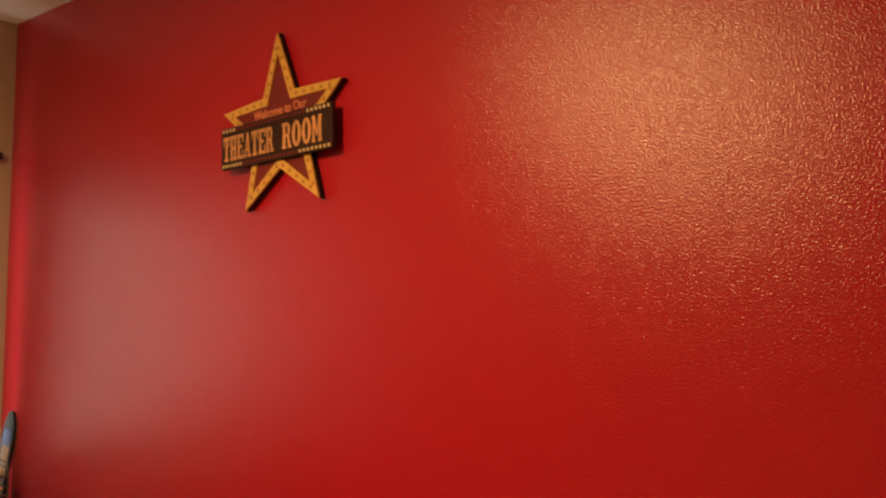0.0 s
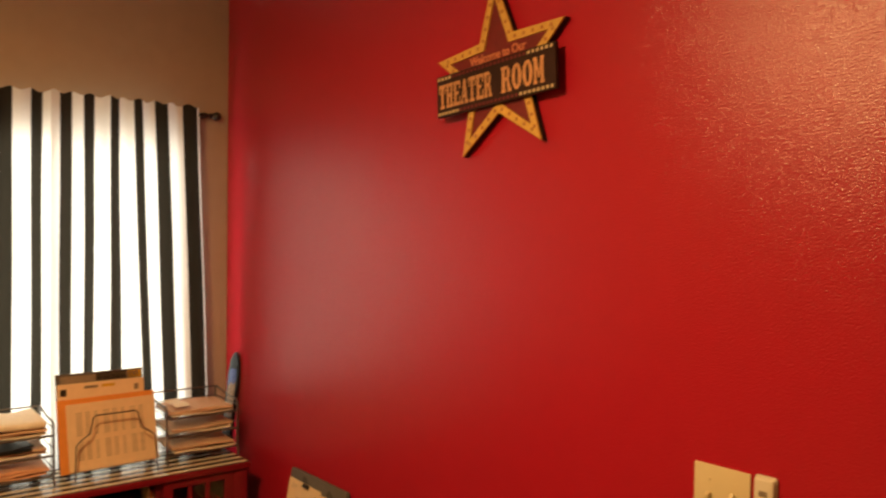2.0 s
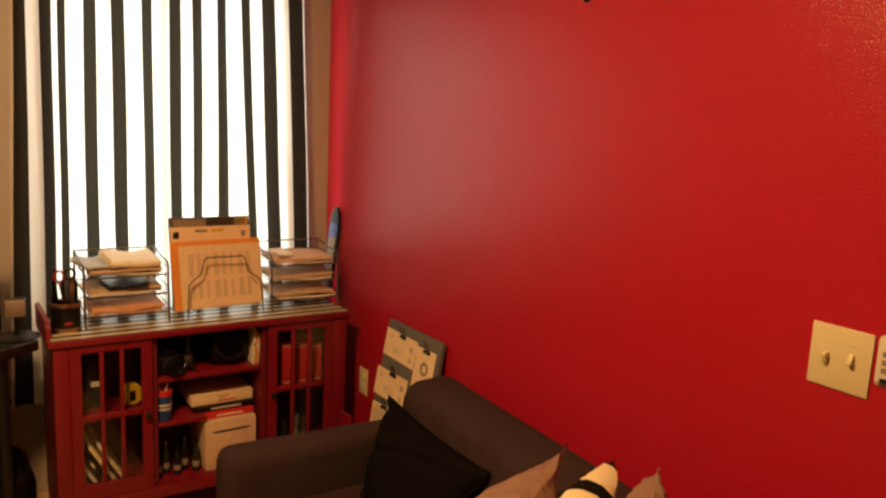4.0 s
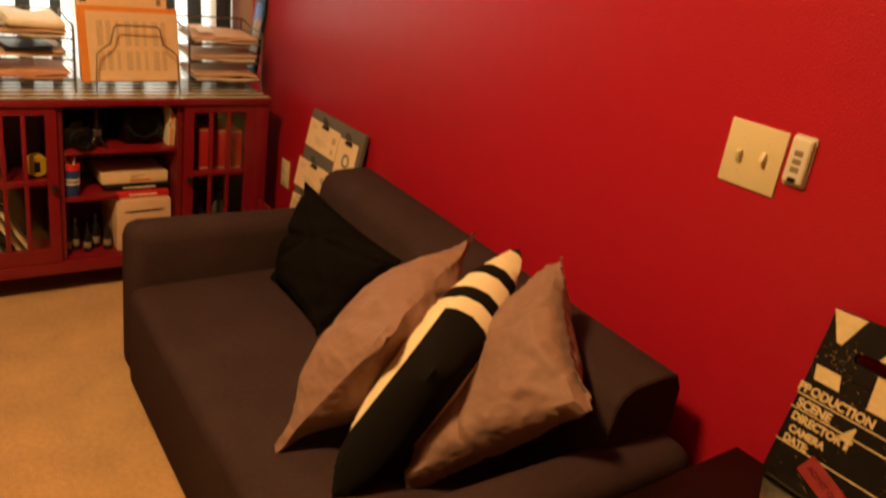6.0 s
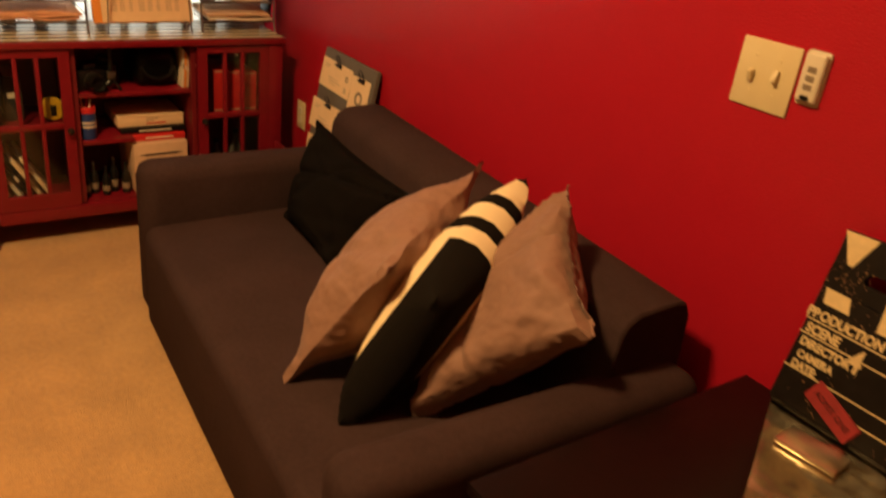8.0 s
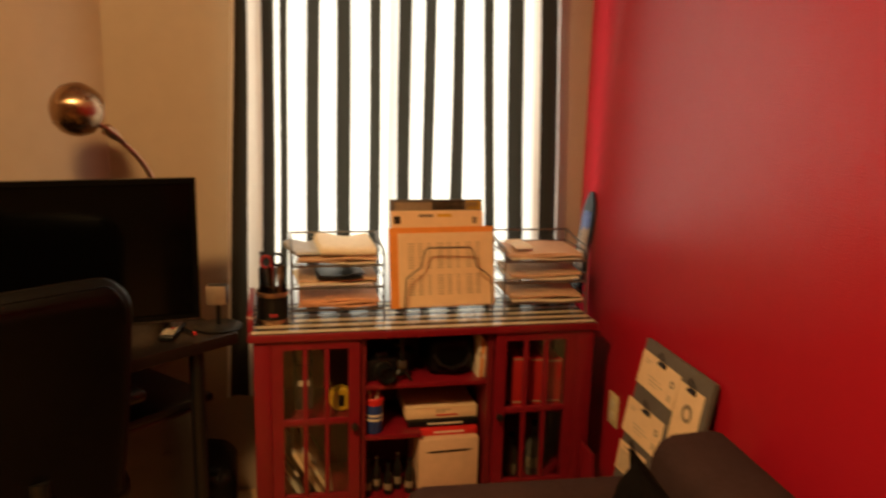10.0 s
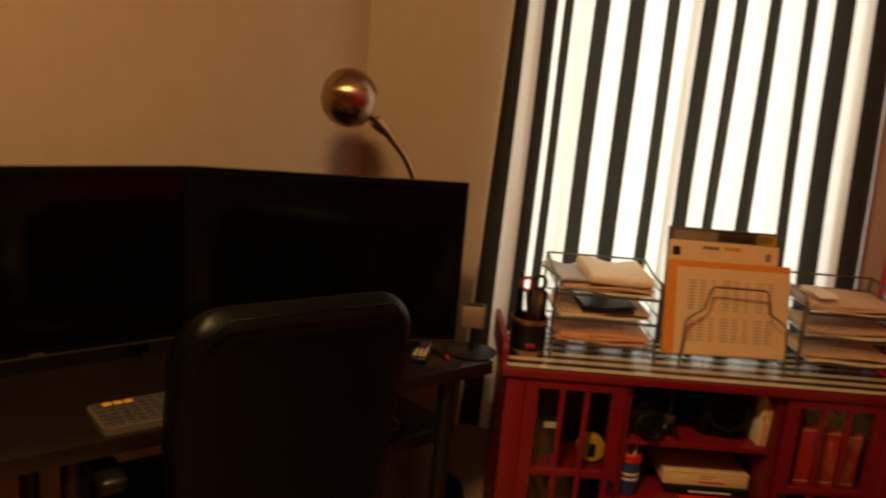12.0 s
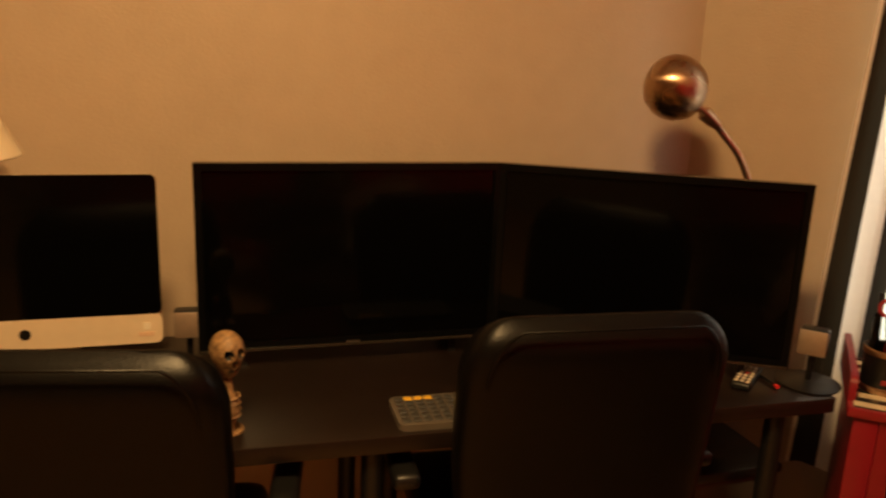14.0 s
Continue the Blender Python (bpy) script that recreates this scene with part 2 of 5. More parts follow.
def thing(name, label, category, m=None, group="", kind=""):
    ob = new(name)
    ob.empty_display_size = 0.05
    if m is not None:
        ob.matrix_world = m
    return tagged(ob, label, category, group, kind)


def box(bm, x0, x1, y0, y1, z0, z1, m=None):
    vs = [Vector((x, y, z)) for x in (x0, x1) for y in (y0, y1) for z in (z0, z1)]
    if m is not None:
        vs = [m @ v for v in vs]
    v = [bm.verts.new(p) for p in vs]
    for f in ((0, 1, 3, 2), (4, 6, 7, 5), (0, 4, 5, 1), (2, 3, 7, 6), (0, 2, 6, 4), (1, 5, 7, 3)):
        bm.faces.new([v[i] for i in f])
    return bm


def boxed(*dims, bevel=0.0, seg=2, m=None):
    bm = box(bmesh.new(), *dims, m=m)
    if bevel:
        bmesh.ops.bevel(bm, geom=list(bm.edges), offset=bevel, segments=seg, profile=0.5, affect="EDGES")
    return bm


def tube(bm, pts, r, seg=8, closed=False, cap=True):
    """A round bar along points."""
    pts = [Vector(p) for p in pts]
    n = len(pts)
    rings = []
    side = None
    for i, p in enumerate(pts):
        a, b = pts[i - 1] if i or closed else p, pts[(i + 1) % n] if i < n - 1 or closed else p
        way = (b - a).normalized()
        if side is None:
            side = way.orthogonal().normalized()
        side = (side - way * side.dot(way)).normalized()
        up = way.cross(side)
        rad = r[i] if isinstance(r, (list, tuple)) else r
        rings.append([bm.verts.new(p + (side * math.cos(2 * math.pi * k / seg) + up * math.sin(2 * math.pi * k / seg)) * rad) for k in range(seg)])
    for i in range(n if closed else n - 1):
        a, b = rings[i], rings[(i + 1) % n]
        for k in range(seg):
            bm.faces.new((a[k], a[(k + 1) % seg], b[(k + 1) % seg], b[k]))
    if cap and not closed:
        bm.faces.new(rings[0][::-1])
        bm.faces.new(rings[-1])
    return bm


def lathe(bm, profile, seg=24, m=None):
    """A turned form about z from (radius, height) rows."""
    rings = []
    for r, z in profile:
        ring = []
        for k in range(seg if r > 1e-6 else 1):
            p = Vector((r * math.cos(2 * math.pi * k / seg), r * math.sin(2 * math.pi * k / seg), z))
            ring.append(bm.verts.new(m @ p if m is not None else p))
        rings.append(ring)
    for a, b in zip(rings, rings[1:]):
        for k in range(seg):
            q = [a[k % len(a)], a[(k + 1) % len(a)], b[(k + 1) % len(b)], b[k % len(b)]]
            q = list(dict.fromkeys(q))
            if len(q) > 2:
                bm.faces.new(q)
    return bm


def prism(bm, poly, h0, h1, m=None):
    """A flat outline in x, y raised from h0 to h1."""
    lo = [Vector((x, y, h0)) for x, y in poly]
    hi = [Vector((x, y, h1)) for x, y in poly]
    if m is not None:
        lo, hi = [m @ v for v in lo], [m @ v for v in hi]
    a, b = [bm.verts.new(v) for v in lo], [bm.verts.new(v) for v in hi]
    bm.faces.new(a[::-1])
    bm.faces.new(b)
    for i in range(len(a)):
        j = (i + 1) % len(a)
        bm.faces.new((a[i], a[j], b[j], b[i]))
    return bm


def ring_prism(bm, outer, inner, h0, h1, m=None):
    rows = []
    for poly, h in ((outer, h0), (outer, h1), (inner, h1), (inner, h0)):
        ps = [Vector((x, y, h)) for x, y in poly]
        rows.append([bm.verts.new(m @ p if m is not None else p) for p in ps])
    n = len(outer)
    for a, b in zip(rows, rows[1:] + rows[:1]):
        for i in range(n):
            j = (i + 1) % n
            bm.faces.new((a[i], a[j], b[j], b[i]))
    return bm


def lettering(name, text, size, material, parent, m, extrude=0.0008, stretch=1.0, label="", bold=0.0):
    cu = bpy.data.curves.new(name, "FONT")
    cu.body, cu.size, cu.extrude, cu.align_x, cu.align_y = text, size, extrude, "CENTER", "CENTER"
    cu.offset = bold
    tmp = new(name, cu)
    bpy.context.view_layer.update()
    me = bpy.data.meshes.new_from_object(tmp)
    bpy.data.objects.remove(tmp)
    me.transform(m @ Matrix.Diagonal((stretch, 1, 1, 1)))
    me.materials.clear()
    me.materials.append(material)
    ob = new(name, me)
    ob.parent = parent
    if label:
        ob["label"] = label
    return ob


def desk_pose(along, off, z=DESK_Z, turn=0.0):
    """A pose on the desk: metres along its front edge and back from it."""
    p = DESK + D * along + N * off
    return pose(p.x, p.y, z, 0, 0, DESK_TURN + turn)


# ---- the room ----
CEIL = 2.753
FAR = CORNER - D * 3.3
ROOM = [(0.0, -2.6), (0.0, W_Y), (CORNER.x, CORNER.y), (FAR.x, FAR.y), (FAR.x, -2.6)]


def slab(name, poly, z0, z1, material, label, category):
    return tagged(part(name, prism(bmesh.new(), poly, z0, z1), material, smooth=False), label, category, kind="structure")


GROW = [(0.2, -2.8), (0.2, W_Y + 0.15), (CORNER.x - 0.1, CORNER.y + 0.15), (FAR.x - 0.2, FAR.y + 0.12), (FAR.x - 0.2, -2.8)]
slab("floor", GROW, -0.12, 0.0, CARPET, "tan short-pile carpet over the whole room", "floor")
slab("ceiling", GROW, CEIL, CEIL + 0.12, WHITE_CEIL, "off-white textured ceiling", "ceiling")
tagged(part("wall_east", boxed(0, 0.12, -2.6, W_Y + 0.12, 0, CEIL), RED_PAINT, smooth=False), "semi-gloss red wall with orange-peel texture", "wall", kind="structure")

WX0, WX1, WZ0, WZ1 = -1.155, -0.240, 0.74, 2.05
bm = bmesh.new()
box(bm, CORNER.x - 0.07, WX0, W_Y, W_Y + 0.12, 0, CEIL)
box(bm, WX1, 0.0, W_Y, W_Y + 0.12, 0, CEIL)
box(bm, WX0, WX1, W_Y, W_Y + 0.12, 0, WZ0)
box(bm, WX0, WX1, W_Y, W_Y + 0.12, WZ1, CEIL)
tagged(part("wall_north", bm, BEIGE, smooth=False), "beige painted wall with the window opening", "wall", kind="structure")
turn = pose(CORNER.x, CORNER.y, 0, 0, 0, DESK_TURN)
tagged(part("wall_northwest", boxed(-3.4, 0.0, 0, 0.12, 0, CEIL, m=turn), BEIGE, smooth=False), "beige painted wall behind the desk", "wall", kind="structure")
tagged(part("wall_west", boxed(FAR.x - 0.12, FAR.x, -2.6, FAR.y, 0, CEIL), BEIGE, smooth=False), "plain beige wall", "wall", kind="structure")
tagged(part("wall_south", boxed(FAR.x, 0.0, -2.72, -2.6, 0, CEIL), BEIGE, smooth=False), "plain beige wall", "wall", kind="structure")


def build_window():
    win = thing("window_1", "white framed window behind the striped curtains", "window", pose(0, W_Y, 0), kind="structure")
    white = mat("white_window_frame", (0.75, 0.74, 0.70), 0.45)
    bm = bmesh.new()
    for x0, x1, z0, z1 in ((WX0, WX0 + 0.04, WZ0, WZ1), (WX1 - 0.04, WX1, WZ0, WZ1), (WX0 + 0.04, WX1 - 0.04, WZ0, WZ0 + 0.04), (WX0 + 0.04, WX1 - 0.04, WZ1 - 0.04, WZ1), (WX0 + 0.04, WX1 - 0.04, 1.37, 1.41)):
        box(bm, x0, x1, 0.07, 0.11, z0, z1)
    part("window_frame", bm, white, win)
    part("window_sill", boxed(WX0, WX1, -0.02, 0.07, WZ0 - 0.02, WZ0 + 0.004, bevel=0.004), white, win)
    for z0, z1 in ((WZ0 + 0.04, 1.37), (1.41, WZ1 - 0.04)):
        pane = part("pane", boxed(WX0 + 0.04, WX1 - 0.04, 0.088, 0.092, z0, z1), GLASS, win)
        pane.visible_shadow = False
    blind = thing("window_blind", "white slatted blind hanging inside the window", "blind", pose(0, W_Y + 0.04, 0))
    part("headrail", boxed(WX0 + 0.005, WX1 - 0.005, -0.018, 0.018, 1.955, 1.995, bevel=0.004), white, blind)
    me = None
    z = 1.93
    while z > WZ0 + 0.06:
        if me is None:
            ob = part("slat", boxed(WX0 + 0.008, WX1 - 0.008, -0.022, 0.022, -0.0012, 0.0012, m=pose(0, 0, 0, 32)), white, blind)
            me = ob.data
        else:
            ob = new("slat", me)
            ob.parent = blind
        ob.location.z = z
        z -= 0.038
    part("bottom_rail", boxed(WX0 + 0.008, WX1 - 0.008, -0.02, 0.02, WZ0 + 0.02, WZ0 + 0.035, bevel=0.003), white, blind)


build_window()

# dark bands of the two panels, as they hang at sill height
BANDS = [(-1.273, -1.226), (-1.179, -1.138), (-1.121, -1.096), (-1.034, -0.990), (-0.932, -0.882), (-0.819, -0.779),
         (-0.727, -0.681), (-0.640, -0.594), (-0.537, -0.493), (-0.425, -0.387), (-0.333, -0.281), (-0.214, -0.154)]


def ease(a, b, x):
    f = min(1.0, max(0.0, (x - a) / (b - a)))
    return f * f * (3 - 2 * f)


def curtain(x0, x1, seed, front):
    """A gathered panel with sewn dark and light bands, hung from the rod."""
    root = thing("curtain", "black and cream vertically striped curtain panel on a rod", "curtain", pose(0, 3.365 + front, 0), group="window curtains")
    edges = sorted({x0, x1, *[e for b in BANDS for e in b if x0 < e < x1]})
    xs = []
    for a, b in zip(edges, edges[1:]):
        k = max(3, int((b - a) / 0.007))
        xs += [a + (b - a) * i / k for i in range(k)]
    xs.append(x1)
    zs = [0.40 + (2.205 - 0.40) * i / 60 for i in range(61)]
    bm = bmesh.new()
    rows = []
    for z in zs:
        f = (2.205 - z) / 1.8
        row = []
        for x in xs:
            wave = math.sin(x * 54 + seed) * (0.010 + 0.010 * f) + math.sin(x * 27 + seed * 2 + z * 0.5) * 0.008 * f
            wave += 0.0016 * math.sin(x * 171 + seed * 3 + 1.3 * math.sin(z * 5)) * (0.4 + f)
            sway = 0.0025 * math.sin(x * 17 + seed + z * 3.1) * math.sin((z - 1.45) * 2.6)
            drop = (1.45 - z) * (0.038 * ease(-0.56, -0.40, x) - 0.025 * ease(-1.20, -1.28, x) - 0.012 * ease(-0.90, -1.05, x))
            hem = 0.006 * math.sin(x * 90) if z > 2.2 else 0.004 * math.sin(x * 40) if z < 0.41 else 0
            row.append(bm.verts.new((x + sway + drop, wave, z + hem)))
        rows.append(row)
    for a, b in zip(rows, rows[1:]):
        for i in range(len(xs) - 1):
            f = bm.faces.new((a[i], a[i + 1], b[i + 1], b[i]))
            mid = (xs[i] + xs[i + 1]) / 2
            f.material_index = int(any(p < mid < q for p, q in BANDS))
    part("panel", bm, (WHITE_CLOTH, BLACK_CLOTH), root)


curtain(-1.284, -0.746, 0.4, 0.0)
curtain(-0.762, -0.146, 1.7, -0.03)

rod = thing("curtain_rod", "dark metal curtain rod with finials on brackets", "curtain rod", pose(0, 3.395, 2.182))
part("rod", tube(bmesh.new(), [(-1.36, 0, 0), (-0.10, 0, 0)], 0.008, 12), DARK_METAL, rod)
for x, s in ((-1.36, -1), (-0.10, 1)):
    part("finial", lathe(bmesh.new(), [(0.0, 0), (0.012, 0.002), (0.009, 0.012), (0.017, 0.022), (0.02, 0.032), (0.015, 0.045), (0, 0.05)], 16, pose(x, 0, 0, 0, 90 * s)), DARK_METAL, rod)
    part("bracket", boxed(x - 0.008 - 0.02 * s, x + 0.008 - 0.02 * s, 0.0, 0.0365, -0.012, 0.012, bevel=0.003), DARK_METAL, rod)

# ---- the red cabinet and what stands in and on it ----
CAB = pose(-0.66, 2.99, 0)
CTOP = 0.75


def cabinet_door(parent, x0, x1, handle_x, z0=0.145, z1=0.722):
    bm = bmesh.new()
    s = 0.036
    for a, b, c, d in ((x0, x0 + s, z0, z1), (x1 - s, x1, z0, z1), (x0 + s, x1 - s, z1 - s * 0.75, z1), (x0 + s, x1 - s, z0, z0 + s * 1.5)):
        box(bm, a, b, -0.004, 0.016, c, d)
    door = part("door", bm, CAB_RED, parent)
    gx0, gx1, gz0, gz1 = x0 + s, x1 - s, z0 + s * 1.5, z1 - s * 0.75
    zm = 0.452
    for k in (1, 2):
        x = gx0 + (gx1 - gx0) * k / 3
        part("glazing_bar", boxed(x - 0.007, x + 0.007, -0.002, 0.014, gz0, gz1, bevel=0.002), CAB_RED, door)
    part("glazing_bar", boxed(gx0, gx1, -0.0035, 0.0125, zm - 0.010, zm + 0.010, bevel=0.002), CAB_RED, door)
    pane = part("pane", boxed(gx0, gx1, 0.004, 0.007, gz0, gz1), GLASS, door, "clear glass")
    pane.visible_shadow = False
    part("knob", lathe(bmesh.new(), [(0, 0), (0.006, 0), (0.006, 0.012), (0.012, 0.016), (0.012, 0.024), (0, 0.028)], 14, pose(handle_x, -0.004, zm - 0.015, 90)), DARK_METAL, door, "dark metal knob")


def build_cabinet():
    cab = thing("cabinet", "red painted cabinet with two glazed doors and open centre shelves", "cabinet", CAB)
    part("top", boxed(-0.572, 0.566, -0.018, 0.335, 0.726, CTOP, bevel=0.004), CAB_RED, cab)
    for x0, x1 in ((-0.555, -0.537), (-0.225, -0.207), (0.196, 0.214), (0.537, 0.555)):
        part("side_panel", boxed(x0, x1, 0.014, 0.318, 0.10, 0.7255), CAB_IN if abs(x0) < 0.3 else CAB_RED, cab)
    for x in (-0.556, 0.500):
        part("stile", boxed(x, x + 0.052 if x < 0 else x + 0.056, -0.0045, 0.0135, 0.10, 0.7255, bevel=0.003), CAB_RED, cab)
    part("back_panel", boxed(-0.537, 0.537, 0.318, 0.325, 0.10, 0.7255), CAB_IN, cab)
    part("bottom_board", boxed(-0.537, 0.537, 0.014, 0.318, 0.128, 0.145), CAB_RED, cab)
    part("bottom_rail", boxed(-0.502, 0.500, -0.003, 0.013, 0.095, 0.142, bevel=0.003), CAB_RED, cab)
    for x0, x1, z in ((-0.207, 0.196, 0.548), (-0.207, -0.02, 0.372), (-0.536, -0.226, 0.432), (0.215, 0.536, 0.432)):
        part("shelf", boxed(x0, x1, 0.022, 0.317, z - 0.008, z + 0.008, bevel=0.002), CAB_RED, cab)
    for x in (-0.555, 0.515):
        for y in (-0.004, 0.28):
            bm = bmesh.new()
            prism(bm, [(x, y), (x + 0.04, y), (x + 0.04, y + 0.04), (x, y + 0.04)], 0.0, 0.0995)
            for v in bm.verts:
                if v.co.z < 0.01:
                    v.co.x += (x + 0.02 - v.co.x) * 0.25
            part("leg", bm, CAB_RED, cab)
    gal = bmesh.new()
    prism(gal, [(0.02, 0), (0.33, 0), (0.33, 0.062), (0.05, 0.062), (0.032, 0.054), (0.022, 0.04)], 0, 0.016, Matrix.Translation((-0.572, 0, CTOP)) @ Matrix(((0, 0, 1, 0), (1, 0, 0, 0), (0, 1, 0, 0), (0, 0, 0, 1))))
    part("side_gallery", gal, CAB_RED, cab)
    cabinet_door(cab, -0.503, -0.228, -0.246)
    cabinet_door(cab, 0.217, 0.499, 0.234)


build_cabinet()
run = thing("table_runner", "black and cream striped runner lying on the cabinet top", "runner", pose(-0.662, 2.978, CTOP))
part("cloth", boxed(-0.558, 0.558, 0, 0.332, 0.0005, 0.0025), RUNNER_DARK, run)
for k in range(6):
    part("cream_stripe", boxed(-0.558, 0.558, 0.004 + 0.056 * k, 0.030 + 0.056 * k, 0.0026, 0.0036), RUNNER_CREAM, run)


def book(name, label, material, x0, x1, y0, y1, z0, z1, category="book", lean=0.0, tilt=0.0, group=""):
    """A bound or boxed thing with a paper block between its boards."""
    cx, cy = (x0 + x1) / 2, (y0 + y1) / 2
    root = thing(name, label, category, pose(cx, cy, z0, tilt, lean, 0), group=group)
    hx, hy, h = (x1 - x0) / 2, (y1 - y0) / 2, z1 - z0
    part("cover", boxed(-hx, hx, -hy, hy, 0, h, bevel=min(hx, hy, h) * (0.05 if category == "box" else 0.18)), material, root)
    if name == "carton":
        part("handle_slot", prism(bmesh.new(), [(-hx * 0.78, h * 0.775), (-hx * 0.55, h * 0.755), (hx * 0.55, h * 0.765), (hx * 0.80, h * 0.795), (hx * 0.5, h * 0.80), (-hx * 0.5, h * 0.79)], -hy - 0.0015, -hy + 0.001, Matrix(((1, 0, 0, 0), (0, 0, 1, 0), (0, 1, 0, 0), (0, 0, 0, 1)))), BLACK_PLASTIC, root, "dark hand slot")
    elif name == "red_box":
        for z in (0.07, 0.955):
            part("pale_band", boxed(-hx * 0.85, hx * 0.85, -hy - 0.0012, -hy + 0.001, h * z, h * (z + 0.022)), PALE_INK, root)
    elif name == "cardboard_box":
        for a, b, c, d in ((-0.15, 0.25, 0.70, 0.76), (-0.15, 0.10, 0.52, 0.58), (-0.15, 0.45, 0.22, 0.34)):
            part("printed_line", boxed(hx * a, hx * b, -hy - 0.0012, -hy + 0.001, h * c, h * d), BRIGHT_RED if c < 0.3 else INK, root)
        part("lid_edge", boxed(-hx, hx, -hy - 0.0022, -hy + 0.001, h * 0.93, h * 1.001), material, root)
    elif hx < hy and hx < h / 2:
        part("page_block", boxed(-hx * 0.7, hx * 0.7, -hy + 0.004, hy - 0.004, h - 0.001, h + 0.0015), PAPER, root)
        part("spine_label", boxed(-hx * 0.6, hx * 0.6, -hy - 0.0012, -hy + 0.001, h * 0.52, h * 0.64), PAPER if material is not PAPER else INK, root)
    else:
        part("front_label", boxed(-hx * 0.45, hx * 0.55, -hy - 0.0012, -hy + 0.001, h * 0.4, h * 0.6), PALE_INK if material in (PAPER, MANILA, PEACH_PAPER) else PAPER, root)
    return root


def bottle(x, y, z, h, r, glass_mat, label, cap=BLACK_PLASTIC):
    root = thing("bottle", label, "bottle", pose(x, y, z), group="bottles in the cabinet")
    part("body", lathe(bmesh.new(), [(0, 0), (r * 0.95, 0), (r, 0.006), (r, h * 0.55), (r * 0.8, h * 0.66), (r * 0.38, h * 0.76), (r * 0.38, h * 0.93), (0, h * 0.93)], 16), glass_mat, root)
    part("cap", lathe(bmesh.new(), [(0, h * 0.93), (r * 0.45, h * 0.93), (r * 0.45, h), (0, h)], 14), cap, root)
    part("paper_label", lathe(bmesh.new(), [(r * 1.01, h * 0.15), (r * 1.02, h * 0.16), (r * 1.02, h * 0.34), (r * 1.01, h * 0.35)], 16), INK, root)


# centre, top shelf
def camera_body(x, y, z, turn, label):
    root = thing("camera", label, "camera", pose(x, y, z, 0, 0, turn))
    part("body", boxed(-0.055, 0.055, -0.03, 0.03, 0, 0.075, bevel=0.012), BLACK_PLASTIC, root)
    part("viewfinder", boxed(-0.022, 0.022, -0.028, 0.028, 0.074, 0.098, bevel=0.008), BLACK_PLASTIC, root)
    part("lens", lathe(bmesh.new(), [(0, 0), (0.03, 0), (0.032, 0.04), (0.028, 0.06), (0.024, 0.06), (0.02, 0.05), (0, 0.05)], 20, pose(0, -0.028, 0.037, 90)), BLACK_PLASTIC, root)
    part("lens_ring", lathe(bmesh.new(), [(0.0325, 0.012), (0.0335, 0.014), (0.0335, 0.02), (0.0325, 0.022)], 20, pose(0, -0.028, 0.037, 90)), STEEL, root)


camera_body(-0.815, 3.075, 0.557, 12, "black camera with a short lens on the cabinet shelf")
camera_body(-0.745, 3.16, 0.557, -20, "black camera behind another on the cabinet shelf")
root = thing("tripod_stand", "small black tripod with silver clamps on the cabinet shelf", "tripod", pose(-0.745, 3.04, 0.557))
part("stem", tube(bmesh.new(), [(0, 0, 0.02), (0, 0, 0.16)], 0.008, 10), BLACK_PLASTIC, root)
for a in (90, 210, 330):
    part("leg", tube(bmesh.new(), [(0, 0, 0.05), (0.035 * math.cos(radians(a)), 0.035 * math.sin(radians(a)), 0.004)], 0.005, 8), BLACK_PLASTIC, root)
part("clamp", boxed(-0.014, 0.014, -0.014, 0.01, 0.045, 0.07, bevel=0.003), STEEL, root)
root = thing("black_bag", "rounded black camera bag on the cabinet shelf", "bag", pose(-0.575, 3.15, 0.556))
bm = boxed(-0.085, 0.085, -0.10, 0.10, 0, 0.15, bevel=0.045, seg=5)
part("body", bm, LEATHER, root)
part("strap", tube(bmesh.new(), [(-0.06, -0.1, 0.08), (-0.04, -0.112, 0.05), (0.0, -0.116, 0.035), (0.04, -0.112, 0.05), (0.06, -0.1, 0.08)], 0.006, 6), BLACK_PLASTIC, root)
for i, (m, lab) in enumerate(((PAPER, "white"), (ORANGE_PAPER, "orange"), (PEACH_PAPER, "peach"))):
    book("paperback", lab + " paperback standing on the open cabinet shelf", m, -0.492 + i * 0.009, -0.485 + i * 0.009, 3.03, 3.20, 0.557, 0.700 - 0.012 * i, lean=3)
# centre, lower shelves
root = thing("wipes_canister", "blue canister with a red lid and pens on the cabinet shelf", "canister", pose(-0.835, 3.05, 0.381))
part("body", lathe(bmesh.new(), [(0, 0), (0.028, 0), (0.030, 0.004), (0.030, 0.10), (0.029, 0.104), (0, 0.104)], 24), BLUE, root)
part("rim", lathe(bmesh.new(), [(0.0302, 0.098), (0.032, 0.099), (0.032, 0.118), (0.028, 0.122), (0.024, 0.112), (0, 0.112)], 24), BRIGHT_RED, root, "bright red rim")
for z in (0.045, 0.06):
    part("label_band", lathe(bmesh.new(), [(0.0303, z), (0.0308, z), (0.0308, z + 0.007), (0.0303, z + 0.007)], 24), PAPER, root)
for dx, dy, m in ((-0.012, 0.004, MANILA), (0.01, -0.006, PAPER), (0.004, 0.012, BRIGHT_RED)):
    part("pen", tube(bmesh.new(), [(dx * 0.6, dy * 0.6, 0.10), (dx * 1.4, dy * 1.4, 0.145)], 0.004, 8), m, root)
book("cardboard_box", "long cream cardboard box with red print lying on binders", MANILA, -0.725, -0.478, 3.07, 3.28, 0.402, 0.444, "box")
book("binder", "dark binder lying flat below the cream box", BLACK_PLASTIC, -0.718, -0.475, 3.058, 3.27, 0.376, 0.4015, "binder")
book("binder", "bright red binder lying flat on a carton", BRIGHT_RED, -0.690, -0.480, 3.045, 3.26, 0.350, 0.3755, "binder")
